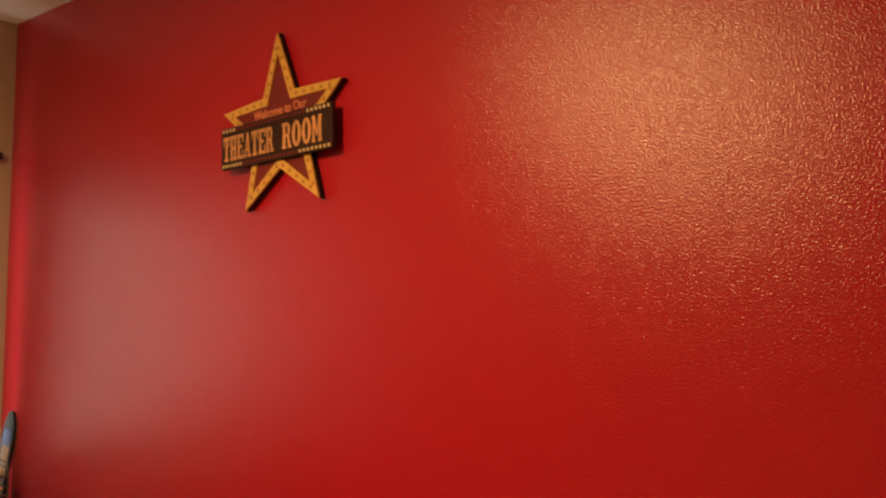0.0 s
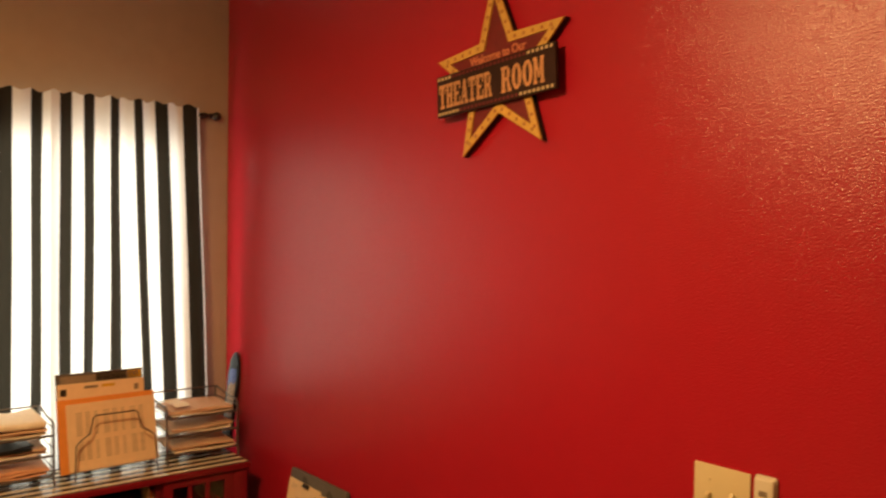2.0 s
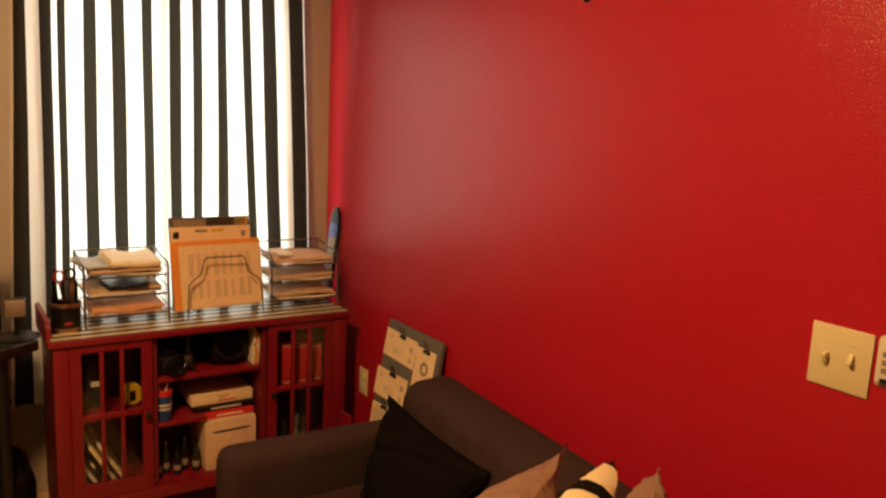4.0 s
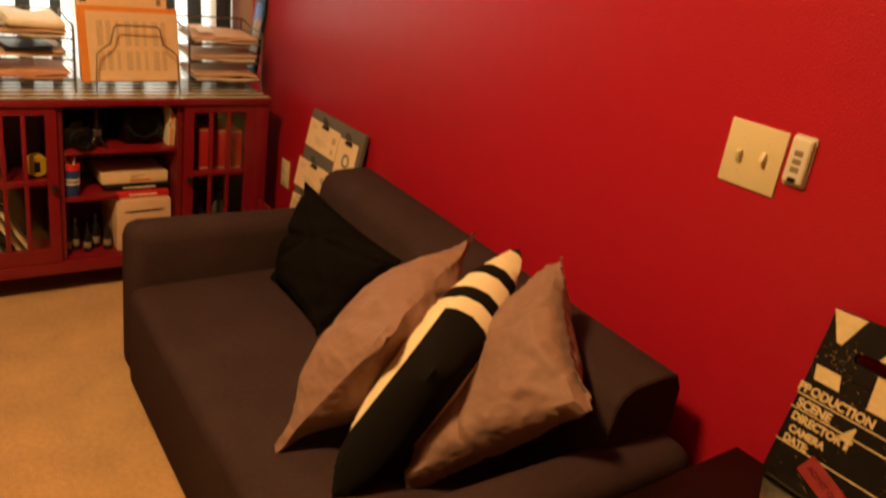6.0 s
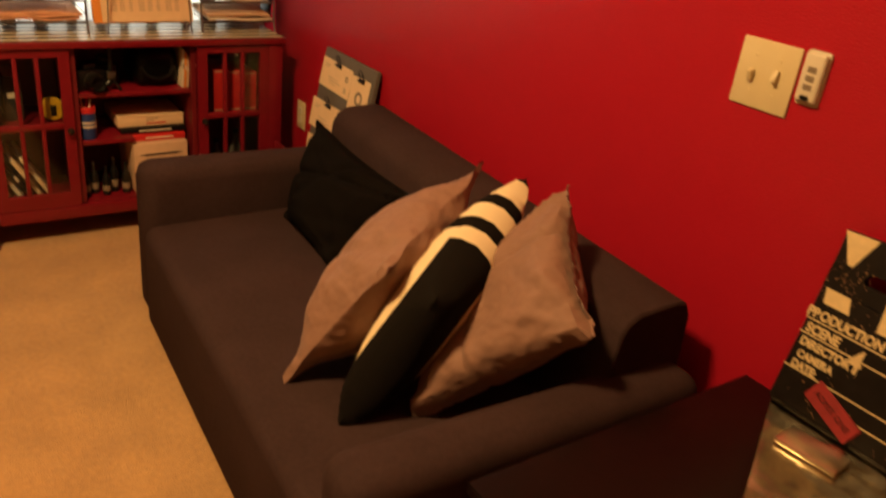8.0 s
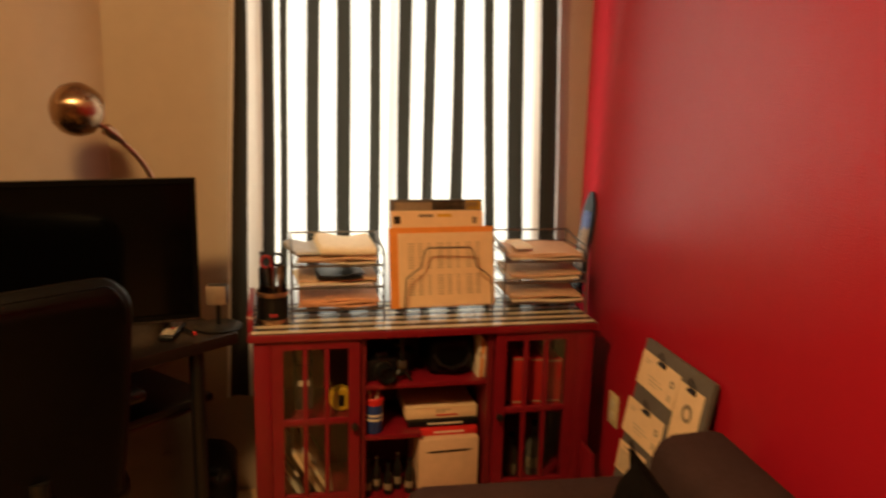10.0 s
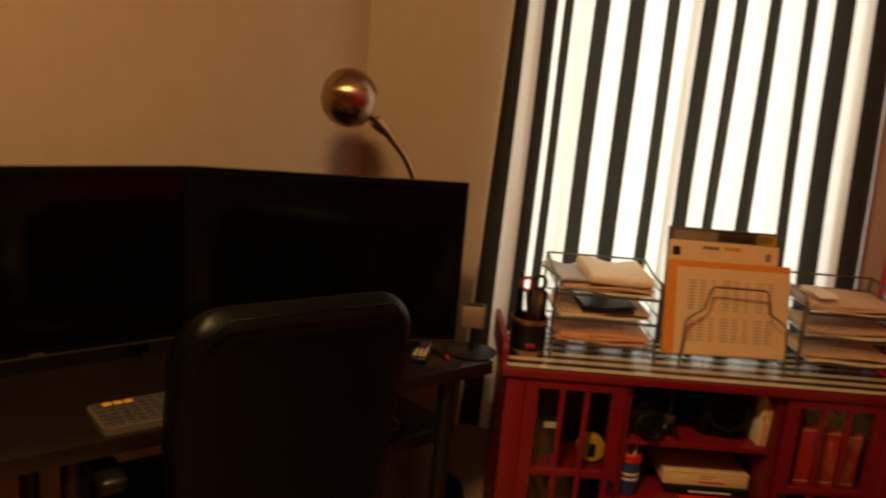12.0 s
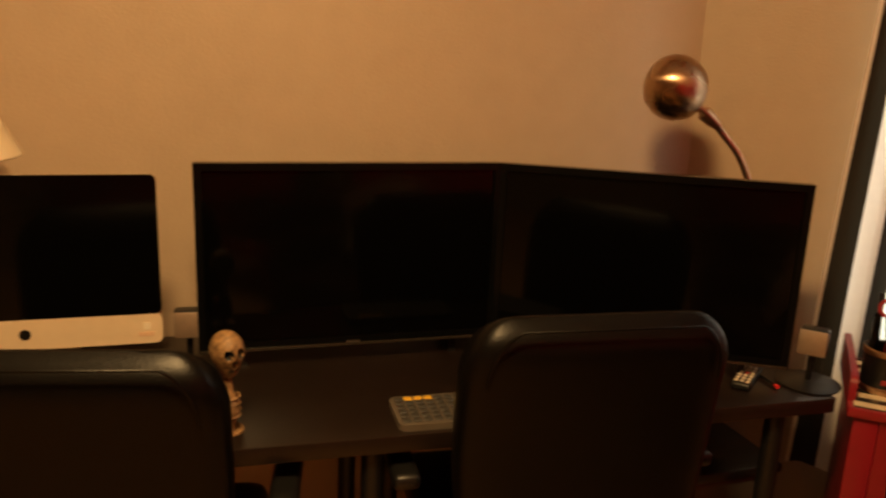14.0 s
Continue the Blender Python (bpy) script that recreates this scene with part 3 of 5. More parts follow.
book("carton", "plain cream carton on the cabinet floor", PEACH_PAPER, -0.685, -0.480, 3.02, 3.25, 0.146, 0.3495, "box")
for i in range(5):
    bottle(-0.855 + 0.036 * i, 3.06 + 0.03 * (i % 2), 0.146, 0.135 - 0.012 * (i % 3), 0.015, (BLACK_PLASTIC, DARK_METAL, BLACK_PLASTIC)[i % 3], "small dark bottle with a pale label in the cabinet", STEEL if i % 2 else BLACK_PLASTIC)
# behind the doors
root = thing("tape_reel", "yellow tape measure behind the cabinet glass", "tape measure", pose(-0.945, 3.10, 0.441))
part("case", lathe(bmesh.new(), [(0, -0.02), (0.034, -0.02), (0.040, -0.014), (0.041, 0.014), (0.036, 0.02), (0, 0.02)], 28, pose(0.006, 0, 0.043, 90)), YELLOW, root)
part("badge", boxed(-0.004, 0.016, -0.0215, -0.019, 0.02, 0.06, bevel=0.001), BLACK_PLASTIC, root)
book("grey_box", "grey box behind the cabinet glass", GREY_KEYS, -1.09, -1.03, 3.12, 3.28, 0.441, 0.60, "box")
for i in range(5):
    m = (MANILA, PAPER, BLACK_PLASTIC, MANILA, MANILA)[i]
    book("record_sleeve", ("cream", "white", "black", "cream", "cream")[i] + " sleeve leaning inside the cabinet", m, -1.105 + i * 0.032, -1.093 + i * 0.032, 3.05, 3.27, 0.152, 0.34, "sleeve", lean=-30, group="sleeves in the cabinet")
for i in range(3):
    book("red_box", "red boxed case standing behind the cabinet glass", BRIGHT_RED, -0.365 + i * 0.062, -0.312 + i * 0.062, 3.045, 3.25, 0.441, 0.615 - 0.006 * i, "box", group="red boxes in the cabinet")
book("grey_box", "pale box behind the cabinet glass", GREY_BOARD, -0.40, -0.375, 3.10, 3.25, 0.441, 0.60, "box")
bottle(-0.34, 3.10, 0.146, 0.17, 0.024, STEEL, "silver bottle behind the cabinet glass")
bottle(-0.25, 3.12, 0.146, 0.20, 0.026, GREY_BOARD, "grey bottle behind the cabinet glass")


# letter trays
def letter_tray(x0, x1, heaps, label):
    root = thing("letter_tray", label, "letter tray", pose((x0 + x1) / 2, 3.09, CTOP + 0.004), group="letter trays on the cabinet")
    w, dp = (x1 - x0) / 2, 0.215
    for s in (-1, 1):
        pts = [(s * w, -0.012, 0.0), (s * w, 0.0, 0.035), (s * w, 0.005, 0.215), (s * w, 0.02, 0.228), (s * w, dp * 0.5, 0.232), (s * w, dp, 0.252), (s * w, dp + 0.008, 0.245), (s * w, dp + 0.01, 0.0)]
        part("side_frame", tube(bmesh.new(), pts, 0.0041, 8), STEEL, root)
    part("top_bar", tube(bmesh.new(), [(-w, dp, 0.252), (w, dp, 0.252)], 0.0033, 8), STEEL, root)
    for k in range(3):
        z = 0.038 + 0.072 * k
        shelf = part("front_rail", tube(bmesh.new(), [(-w, 0, z + 0.024), (-w * 0.96, -0.002, z), (w * 0.96, -0.002, z), (w, 0, z + 0.024)], 0.0036, 6), STEEL, root)
        part("back_rail", tube(bmesh.new(), [(-w, dp, z + 0.03), (w, dp, z + 0.03)], 0.0024, 6), STEEL, root)
        for s in (-1, 1):
            part("side_rail", tube(bmesh.new(), [(s * w, 0, z + 0.024), (s * w, dp, z + 0.03)], 0.0024, 6), STEEL, root)
        bm = bmesh.new()
        for i in range(9):
            x = -w * 0.9 + w * 1.8 * i / 8
            tube(bm, [(x, 0, z), (x, dp, z + 0.006)], 0.0011, 4)
        for i in range(7):
            y = dp * (i + 0.5) / 7
            tube(bm, [(-w * 0.95, y, z + 0.006 * y / dp), (w * 0.95, y, z + 0.006 * y / dp)], 0.0011, 4)
        part("wire_mesh", bm, STEEL, root)["kind"] = "stuff"
    for k, heap in enumerate(heaps):
        z = CTOP + 0.004 + 0.0415 + 0.072 * k
        for j, (m, nm, lab, h, *narrow) in enumerate(heap):
            sheets = thing(nm, lab, "papers", pose((x0 + x1) / 2 + random.uniform(-0.008, 0.008), 3.195 + random.uniform(-0.012, 0.004), z + 0.004, 1.5, 0, random.uniform(-5, 5)))
            paper_heap(sheets, w * (narrow[0] if narrow else 0.86), 0.095, h, m)
            z += h + 0.003


def paper_heap(root, hw, hd, h, material):
    """Sheets lying on one another, each a little bent and shifted."""
    n = max(2, int(h / 0.007))
    for i in range(n):
        bm = bmesh.new()
        ox, oy, a = random.uniform(-0.008, 0.008), random.uniform(-0.008, 0.008), radians(random.uniform(-4, 4))
        z0 = h * i / n
        t = h / n * 0.75
        grid = []
        for u in range(9):
            col = []
            for v in range(3):
                x, y = (u / 4 - 1) * hw, (v - 1) * hd
                lift = 0.0025 * math.sin(u * 0.9 + i * 1.7) + (0.004 * (u / 8) if i % 2 else 0.0)
                col.append((x * math.cos(a) - y * math.sin(a) + ox, x * math.sin(a) + y * math.cos(a) + oy, z0 + lift))
            grid.append(col)
        lo = [[bm.verts.new(p) for p in c] for c in grid]
        hi = [[bm.verts.new((p[0], p[1], p[2] + t)) for p in c] for c in grid]
        for u in range(8):
            for v in range(2):
                bm.faces.new((hi[u][v], hi[u + 1][v], hi[u + 1][v + 1], hi[u][v + 1]))
                bm.faces.new((lo[u][v], lo[u][v + 1], lo[u + 1][v + 1], lo[u + 1][v]))
        for u in range(8):
            for v in (0, 2):
                bm.faces.new((lo[u][v], lo[u + 1][v], hi[u + 1][v], hi[u][v]))
        for v in range(2):
            for u in (0, 8):
                bm.faces.new((lo[u][v], lo[u][v + 1], hi[u][v + 1], hi[u][v]))
        part("sheet", bm, material if i % 3 else (PAPER if material is PEACH_PAPER else material), root)


letter_tray(-1.094, -0.800, (
    ((CORAL_PAPER, "paper_stack", "orange and pink papers in the bottom letter tray", 0.026),),
    ((PEACH_PAPER, "paper_stack", "mixed envelopes in the middle letter tray", 0.018), (DARK_METAL, "phone_case", "dark flat case on the middle letter tray", 0.010, 0.5)),
    ((PEACH_PAPER, "paper_stack", "opened envelopes in the top letter tray", 0.022),),
), "silver wire three-tier letter tray with white and orange papers")
letter_tray(-0.392, -0.100, (
    ((PEACH_PAPER, "paper_stack", "peach envelopes in the bottom letter tray", 0.026),),
    ((PEACH_PAPER, "paper_stack", "peach envelopes in the middle letter tray", 0.020),),
    ((PEACH_PAPER, "paper_stack", "brown envelopes and a receipt in the top letter tray", 0.022),),
), "silver wire three-tier letter tray with peach envelopes")

# folded newspaper, mailer and receipt on the top trays
def folded_paper(m, hw, depth, layers, material, name, label):
    """Sheets folded over one another, the fold to the front."""
    root = thing(name, label, "papers", m)
    for k in range(layers):
        r = 0.005 + 0.004 * k
        inner = [(depth, r), (0.02, r)] + [(-r * math.sin(a * math.pi / 8) * 1.3 + 0.01, r * math.cos(a * math.pi / 8)) for a in range(1, 8)] + [(0.02, -r), (depth, -r)]
        bm, rows = bmesh.new(), []
        for i in range(7):
            x = -hw + 2 * hw * i / 6
            sag = 0.004 * math.sin(i * 1.1 + k * 0.4)
            outer = [(y * (1 + 0.03 * math.sin(i + k)), z + sag * (0.3 + y / depth)) for y, z in inner]
            rows.append([[bm.verts.new((x + 0.003 * k, y, z + e)) for y, z in outer] for e in (0.0, 0.0022)])
        for a, b in zip(rows, rows[1:]):
            for s in (0, 1):
                for j in range(len(inner) - 1):
                    bm.faces.new((a[s][j], b[s][j], b[s][j + 1], a[s][j + 1]))
        for row in (rows[0], rows[-1]):
            for j in range(len(inner) - 1):
                bm.faces.new((row[0][j], row[0][j + 1], row[1][j + 1], row[1][j]))
        part("sheet", bm, material, root)


T1 = CTOP + 0.004 + 0.0415 + 0.144 + 0.027
folded_paper(pose(-0.918, 3.095, T1 + 0.012, 5, 2, 5), 0.088, 0.16, 3, NEWSPRINT, "newspaper", "folded cream newspaper on the top letter tray")
folded_paper(pose(-1.025, 3.115, T1 + 0.004, 4, 0, 16), 0.055, 0.15, 1, BLUE_WHITE, "mailer", "bluish white mailer under the newspaper")
bm, rows = bmesh.new(), []
for i in range(13):
    a = i / 12
    rows.append([[bm.verts.new((s * 0.032, 0.10 * a + e * 0.3, 0.004 + 0.018 * a * a + 0.006 * math.sin(5 * a) + e)) for s in (-1, 1)] for e in (0, 0.0012)])
for a, b in zip(rows, rows[1:]):
    for e in (0, 1):
        bm.faces.new((a[e][0], a[e][1], b[e][1], b[e][0]))
    for s in (0, 1):
        bm.faces.new((a[0][s], b[0][s], b[1][s], a[1][s]))
root = thing("receipt", "curled white receipt on the brown envelopes", "receipt", pose(-0.315, 3.125, CTOP + 0.004 + 0.0415 + 0.144 + 0.030, 0, 0, 8))
part("sheet", bm, NEWSPRINT, root)

# upright folders in a wire holder
holder = thing("file_holder", "wire file holder on the cabinet", "file holder", pose(-0.588, 3.07, CTOP + 0.004) @ Matrix.Diagonal((1.03, 1, 1.14, 1)))
for y, lift in ((0.0, 0.0), (0.085, 0.02)):
    hz = lift
    part("hoop", tube(bmesh.new(), [(-0.145, y - 0.015, 0), (-0.138, y, 0.12 + hz), (-0.12, y + 0.004, 0.135 + hz), (-0.09, y + 0.008, 0.152 + hz), (-0.078, y + 0.012, 0.20 + hz), (-0.068, y + 0.013, 0.208 + hz), (0.068, y + 0.013, 0.208 + hz), (0.078, y + 0.012, 0.20 + hz), (0.09, y + 0.008, 0.152 + hz), (0.12, y + 0.004, 0.135 + hz), (0.138, y, 0.12 + hz), (0.145, y - 0.015, 0)], 0.0026, 8), STEEL, holder)
for x in (-0.14, 0.14):
    part("runner_bar", tube(bmesh.new(), [(x, -0.01, 0.028), (x, 0.095, 0.028)], 0.0026, 8), STEEL, holder)


def upright(name, label, material, x0, x1, y, z0, z1, back, thick, turn=0.0, rows=()):
    """A sheet or envelope leaning back, with printed marks on its front."""
    root = thing(name, label, "papers", pose((x0 + x1) / 2, y, z0, -back, 0, turn))
    hw, h = (x1 - x0) / 2, z1 - z0
    part("sheet", boxed(-hw, hw, 0, thick, 0, h, bevel=0.001, seg=1), material, root)
    for a, b, c, d, m in rows:
        part("printed_mark", boxed(-hw + 2 * hw * a, -hw + 2 * hw * b, -0.0012, 0.001, h * c, h * d), m, root)


upright("magazine", "grey magazine at the back of the file holder", GREY_BOARD, -0.765, -0.445, 3.165, 0.785, 1.135, 10, 0.008, 0, ((0.05, 0.95, 0.88, 0.97, INK), (0.45, 0.8, 0.9, 0.985, DARK_METAL), (0.82, 0.98, 0.9, 0.98, YELLOW)))
upright("letter_sheets", "cream printed letters in the file holder", MANILA, -0.765, -0.448, 3.145, 0.785, 1.10, 10, 0.008, 0, ((0.03, 0.10, 0.86, 0.94, DARK_METAL), (0.88, 0.93, 0.86, 0.93, INK), (0.13, 0.42, 0.80, 0.815, BRIGHT_RED), (0.03, 0.08, 0.76, 0.82, BRIGHT_RED), (0.30, 0.45, 0.93, 0.96, INK), (0.5, 0.65, 0.93, 0.965, YELLOW)))
upright("envelope", "orange envelope in the file holder", ORANGE_PAPER, -0.775, -0.415, 3.105, 0.785, 1.052, 12, 0.012, 3)
table = []
for r in range(20):
    for c in range(8):
        if r not in (8, 9):
            table.append((0.10 + 0.10 * c, 0.165 + 0.10 * c - 0.015 * ((r * 3 + c) % 3), 0.16 + 0.036 * r, 0.180 + 0.036 * r, PALE_INK))
upright("printed_form", "cream paper with a printed table before the orange envelope", MANILA, -0.748, -0.418, 3.096, 0.79, 1.035, 12, 0.003, 3, table)

# pen cup
cup = thing("pen_cup", "dark jar with gold bands holding scissors and pens", "pen cup", pose(-1.155, 3.112, CTOP + 0.004) @ Matrix.Diagonal((1.12, 1.12, 1.0, 1)))
part("jar", lathe(bmesh.new(), [(0, 0), (0.042, 0), (0.045, 0.006), (0.045, 0.1), (0.041, 0.1), (0.041, 0.012), (0, 0.012)], 28), BLACK_PLASTIC, cup)
for z in (0.0, 0.088):
    part("gold_band", lathe(bmesh.new(), [(0.0455, z), (0.0475, z + 0.002), (0.0475, z + 0.014), (0.0455, z + 0.016)], 28), BRASS, cup)
part("label", boxed(-0.010, 0.014, -0.0470, -0.043, 0.026, 0.038, bevel=0.002), TICKET_RED, cup)
part("inner_glass", lathe(bmesh.new(), [(0.037, 0.095), (0.038, 0.095), (0.038, 0.175), (0.037, 0.175)], 24), GLASS, cup)
for dx, dy, tx, ty, h, m in ((-0.02, 0.0, -0.03, 0, 0.23, BLACK_PLASTIC), (0.015, 0.0, 0.02, 0.0, 0.19, TAN_WOOD), (0.02, 0.012, 0.028, 0.01, 0.18, BONE), (-0.005, 0.01, 0.0, 0.015, 0.2, BRIGHT_RED), (0.0, -0.015, -0.008, -0.02, 0.185, DARK_WOOD)):
    part("pen", tube(bmesh.new(), [(dx, dy, 0.02), (tx, ty, h)], 0.0045, 8), m, cup)
for cx, cz in ((-0.016, 0.198), (0.014, 0.205)):
    ring = [(cx + 0.015 * math.cos(a * math.pi / 7), -0.01, cz + 0.019 * math.sin(a * math.pi / 7)) for a in range(14)]
    part("scissor_grip", tube(bmesh.new(), ring, 0.0045, 8, closed=True), TICKET_RED if cx < 0 else BLACK_PLASTIC, cup)
    part("scissor_blade", tube(bmesh.new(), [(cx, -0.01, cz - 0.02), (-cx * 0.3, -0.008, 0.05)], 0.004, 6), STEEL, cup)

# pointed plaque in the corner
plaque = thing("photo_plaque", "black pointed plaque with a blue picture leaning in the corner", "plaque", pose(-0.058, 3.300, CTOP + 0.004, -4, 4, -70))
M90 = Matrix(((1, 0, 0, 0), (0, 0, 1, 0), (0, 1, 0, 0), (0, 0, 0, 1)))
part("board", prism(bmesh.new(), [(-0.038, 0), (0.038, 0), (0.045, 0.30), (0.034, 0.355), (0.012, 0.392), (0, 0.395), (-0.012, 0.392), (-0.034, 0.355), (-0.045, 0.30)], 0, 0.012, M90 @ Matrix.Diagonal((0.68, 1, 1, 1))), BLACK_PLASTIC, plaque)
part("sky_picture", prism(bmesh.new(), [(-0.029, 0.245), (-0.01, 0.265), (0.012, 0.252), (0.030, 0.27), (0.030, 0.30), (0.022, 0.322), (-0.022, 0.322), (-0.030, 0.30)], -0.002, 0.002, M90 @ Matrix.Diagonal((0.68, 1, 1, 1))), SKY_PRINT, plaque, "blue sky picture")
part("land_picture", prism(bmesh.new(), [(-0.026, 0.08), (0.026, 0.08), (0.030, 0.2685), (0.012, 0.2505), (-0.01, 0.2635), (-0.029, 0.2435)], -0.002, 0.002, M90 @ Matrix.Diagonal((0.68, 1, 1, 1))), LAND_PRINT, plaque, "tan landscape picture")

# ---- red wall: star sign, switch, sensor, outlet, board ----
SIGN = Matrix.Translation((-0.004, 1.624, 2.121)) @ Matrix(((0, 0, -1, 0), (-1, 0, 0, 0), (0, 1, 0, 0), (0, 0, 0, 1)))


def star(r, tilt=4.3, inner=0.43):
    return [((r if k % 2 == 0 else r * inner) * math.cos(radians(90 + tilt + 36 * k)), (r if k % 2 == 0 else r * inner) * math.sin(radians(90 + tilt + 36 * k))) for k in range(10)]


SLABS = {
    "T": ((.34, .66, 0, 1), (0, 1, .85, 1), (0, .13, .62, .85), (.87, 1, .62, .85), (.18, .82, 0, .12)),
    "H": ((.08, .36, 0, 1), (.64, .92, 0, 1), (0, .45, 0, .12), (.55, 1, 0, .12), (0, .45, .88, 1), (.55, 1, .88, 1), (.36, .64, .43, .57)),
    "E": ((.08, .40, 0, 1), (0, 1, .86, 1), (0, 1, 0, .14), (.40, .74, .44, .57), (.85, 1, .66, .86), (.85, 1, .14, .36)),
    "A": ((.24, .72, .26, .37), (-.03, .34, 0, .12), (.54, 1.04, 0, .12)),
    "R": ((.08, .38, 0, 1), (0, .72, .87, 1), (.38, .72, .44, .56), (0, .46, 0, .12), (.68, 1.05, 0, .12)),
    "O": (),
    "M": ((.05, .24, 0, 1), (.72, .97, 0, 1), (-.02, .32, 0, .12), (.64, 1.04, 0, .12), (-.02, .2, .88, 1), (.82, 1.04, .88, 1)),
}
SLANTS = {
    "A": (((.06, 0), (.22, 0), (.58, 1), (.42, 1)), ((.60, 0), (.94, 0), (.66, 1), (.40, 1))),
    "R": (((.64, .98), (.86, .90), (.94, .74), (.86, .55), (.64, .46)), ((.52, .50), (.80, .50), (1.0, .04), (.72, .04))),
    "M": (((.05, 1), (.32, 1), (.58, .22), (.46, .22)), ((.72, 1), (.95, 1), (.58, .22), (.48, .22))),
}


def slab_letter(ch, w, h):
    """One condensed slab-serif capital out of thick strokes, its foot on y = 0."""
    bm = bmesh.new()
    lift = 0.0005
    for x0, x1, y0, y1 in SLABS[ch]:
        lift += 0.00006
        box(bm, x0 * w, x1 * w, y0 * h, y1 * h, 0, lift)
    for poly in SLANTS.get(ch, ()):
        lift += 0.00006
        prism(bm, [(x * w, y * h) for x, y in poly], 0, lift)
    if ch == "O":
        arc = [2 * math.pi * k / 20 for k in range(20)]
        ring_prism(bm, [(w * (0.5 + 0.5 * math.cos(a)), h * (0.5 + 0.5 * math.sin(a))) for a in arc], [(w * (0.5 + 0.17 * math.cos(a)), h * (0.5 + 0.36 * math.sin(a))) for a in arc], 0, lift)
    return bm


def build_sign():
    sign = thing("star_sign", "marquee star sign with a black film-strip banner on the red wall", "sign", SIGN)
    part("backing", prism(bmesh.new(), star(0.266), 0.0, 0.016), SIGN_BLACK, sign)
    part("border", ring_prism(bmesh.new(), star(0.264), star(0.208, inner=0.405), 0.0165, 0.022), SIGN_YELLOW, sign, "mustard border")
    part("centre_panel", prism(bmesh.new(), star(0.207, inner=0.405), 0.0165, 0.0185), SIGN_RED, sign, "dark red centre")
    pts, ins = star(0.262), star(0.208, inner=0.405)
    dot = None
    for k in range(10):
        a = [(pts[k][i] + ins[k][i]) / 2 for i in (0, 1)]
        b = [(pts[(k + 1) % 10][i] + ins[(k + 1) % 10][i]) / 2 for i in (0, 1)]
        for q in range(5):
            f = (q + 0.5) / 5
            if dot is None:
                ob = part("bulb", lathe(bmesh.new(), [(0, 0.0245), (0.004, 0.0238), (0.0055, 0.0222), (0.0055, 0.021)], 10), SIGN_BULB, sign)
                dot = ob.data
            else:
                ob = new("bulb", dot)
                ob.parent = sign
            ob.location = (a[0] * (1 - f) + b[0] * f, a[1] * (1 - f) + b[1] * f, 0)
    tilt = Matrix.Rotation(radians(3.2), 4, "Z") @ Matrix.Translation((-0.008, -0.032, 0))
    ban = part("banner", boxed(-0.238, 0.238, -0.060, 0.060, 0.0225, 0.036, bevel=0.0015, seg=1, m=tilt), SIGN_BROWN, sign, "dark brown banner like a film strip")
    holes = {}
    for y, left, right in ((-0.051, 6, 20), (0.051, 4, 22)):
        for i in range(29):
            lit = i < left or i > right
            if lit not in holes:
                ob = part("perforation", boxed(-0.0042, 0.0042, -0.0042, 0.0042, 0.036, 0.0368), SIGN_CREAM if lit else SIGN_RED, ban)
                holes[lit] = ob.data
            else:
                ob = new("perforation", holes[lit])
                ob.parent = ban
            ob.matrix_local = tilt @ Matrix.Translation((-0.226 + i * 0.0161, y, 0))
    for word, x0, x1 in (("THEATER", -0.226, 0.004), ("ROOM", 0.040, 0.202)):
        step = (x1 - x0) / len(word)
        for i, ch in enumerate(word):
            bm = slab_letter(ch, step * 0.90, 0.070)
            bm.transform(tilt @ Matrix.Translation((x0 + step * i, -0.037, 0.0364)))
            part("slab_letter", bm, SIGN_LETTER, ban, "faded orange slab-serif capital", smooth=False)
    lettering("lettering", "Welcome to Our", 0.034, SIGN_SCRIPT, sign, Matrix.Rotation(radians(4), 4, "Z") @ Matrix.Translation((0.0, 0.047, 0.019)), 0.0006, 0.92, "", 0.0008)


build_sign()

EAST = Matrix(((0, 0, -1, 0), (-1, 0, 0, 0), (0, 1, 0, 0), (0, 0, 0, 1)))


def on_east(y, z, x=0.0):
    return Matrix.Translation((x, y, z)) @ EAST


sw = thing("light_switch", "almond double light switch plate on the red wall", "light switch", on_east(0.9345, 1.1245))
part("plate", boxed(-0.0655, 0.0655, -0.0655, 0.0655, 0.0, 0.006, bevel=0.003), ALMOND, sw)
for x, up in ((-0.027, 1), (0.027, -1)):
    part("toggle", boxed(-0.005, 0.005, -0.012, 0.012, 0.004, 0.018, bevel=0.002, m=Matrix.Translation((x, 0, 0)) @ pose(0, 0, 0, 22 * up)), ALMOND, sw)
    for y in (-0.034, 0.034):
        part("screw", lathe(bmesh.new(), [(0, 0.0072), (0.003, 0.0070), (0.0035, 0.0055)], 10, Matrix.Translation((x, y, 0))), ALMOND, sw)
se = thing("wall_remote", "white remote control in a holder beside the light switch", "remote control", on_east(0.835, 1.145))
part("holder", boxed(-0.024, 0.024, -0.050, 0.050, 0.0, 0.008, bevel=0.006, seg=3), WHITE_PLASTIC, se)
part("body", boxed(-0.0215, 0.0215, -0.044, 0.047, 0.007, 0.017, bevel=0.006, seg=3), WHITE_PLASTIC, se)
for y in (0.016, 0.0, -0.016):
    part("button", boxed(-0.009, 0.009, y - 0.0055, y + 0.0055, 0.016, 0.0182, bevel=0.001, seg=1), INK, se)
part("opening", boxed(-0.009, 0.009, -0.040, -0.031, 0.0155, 0.0178, bevel=0.003), BLACK_PLASTIC, se)
ou = thing("wall_outlet", "almond power outlet on the red wall", "outlet", on_east(3.013, 0.421))
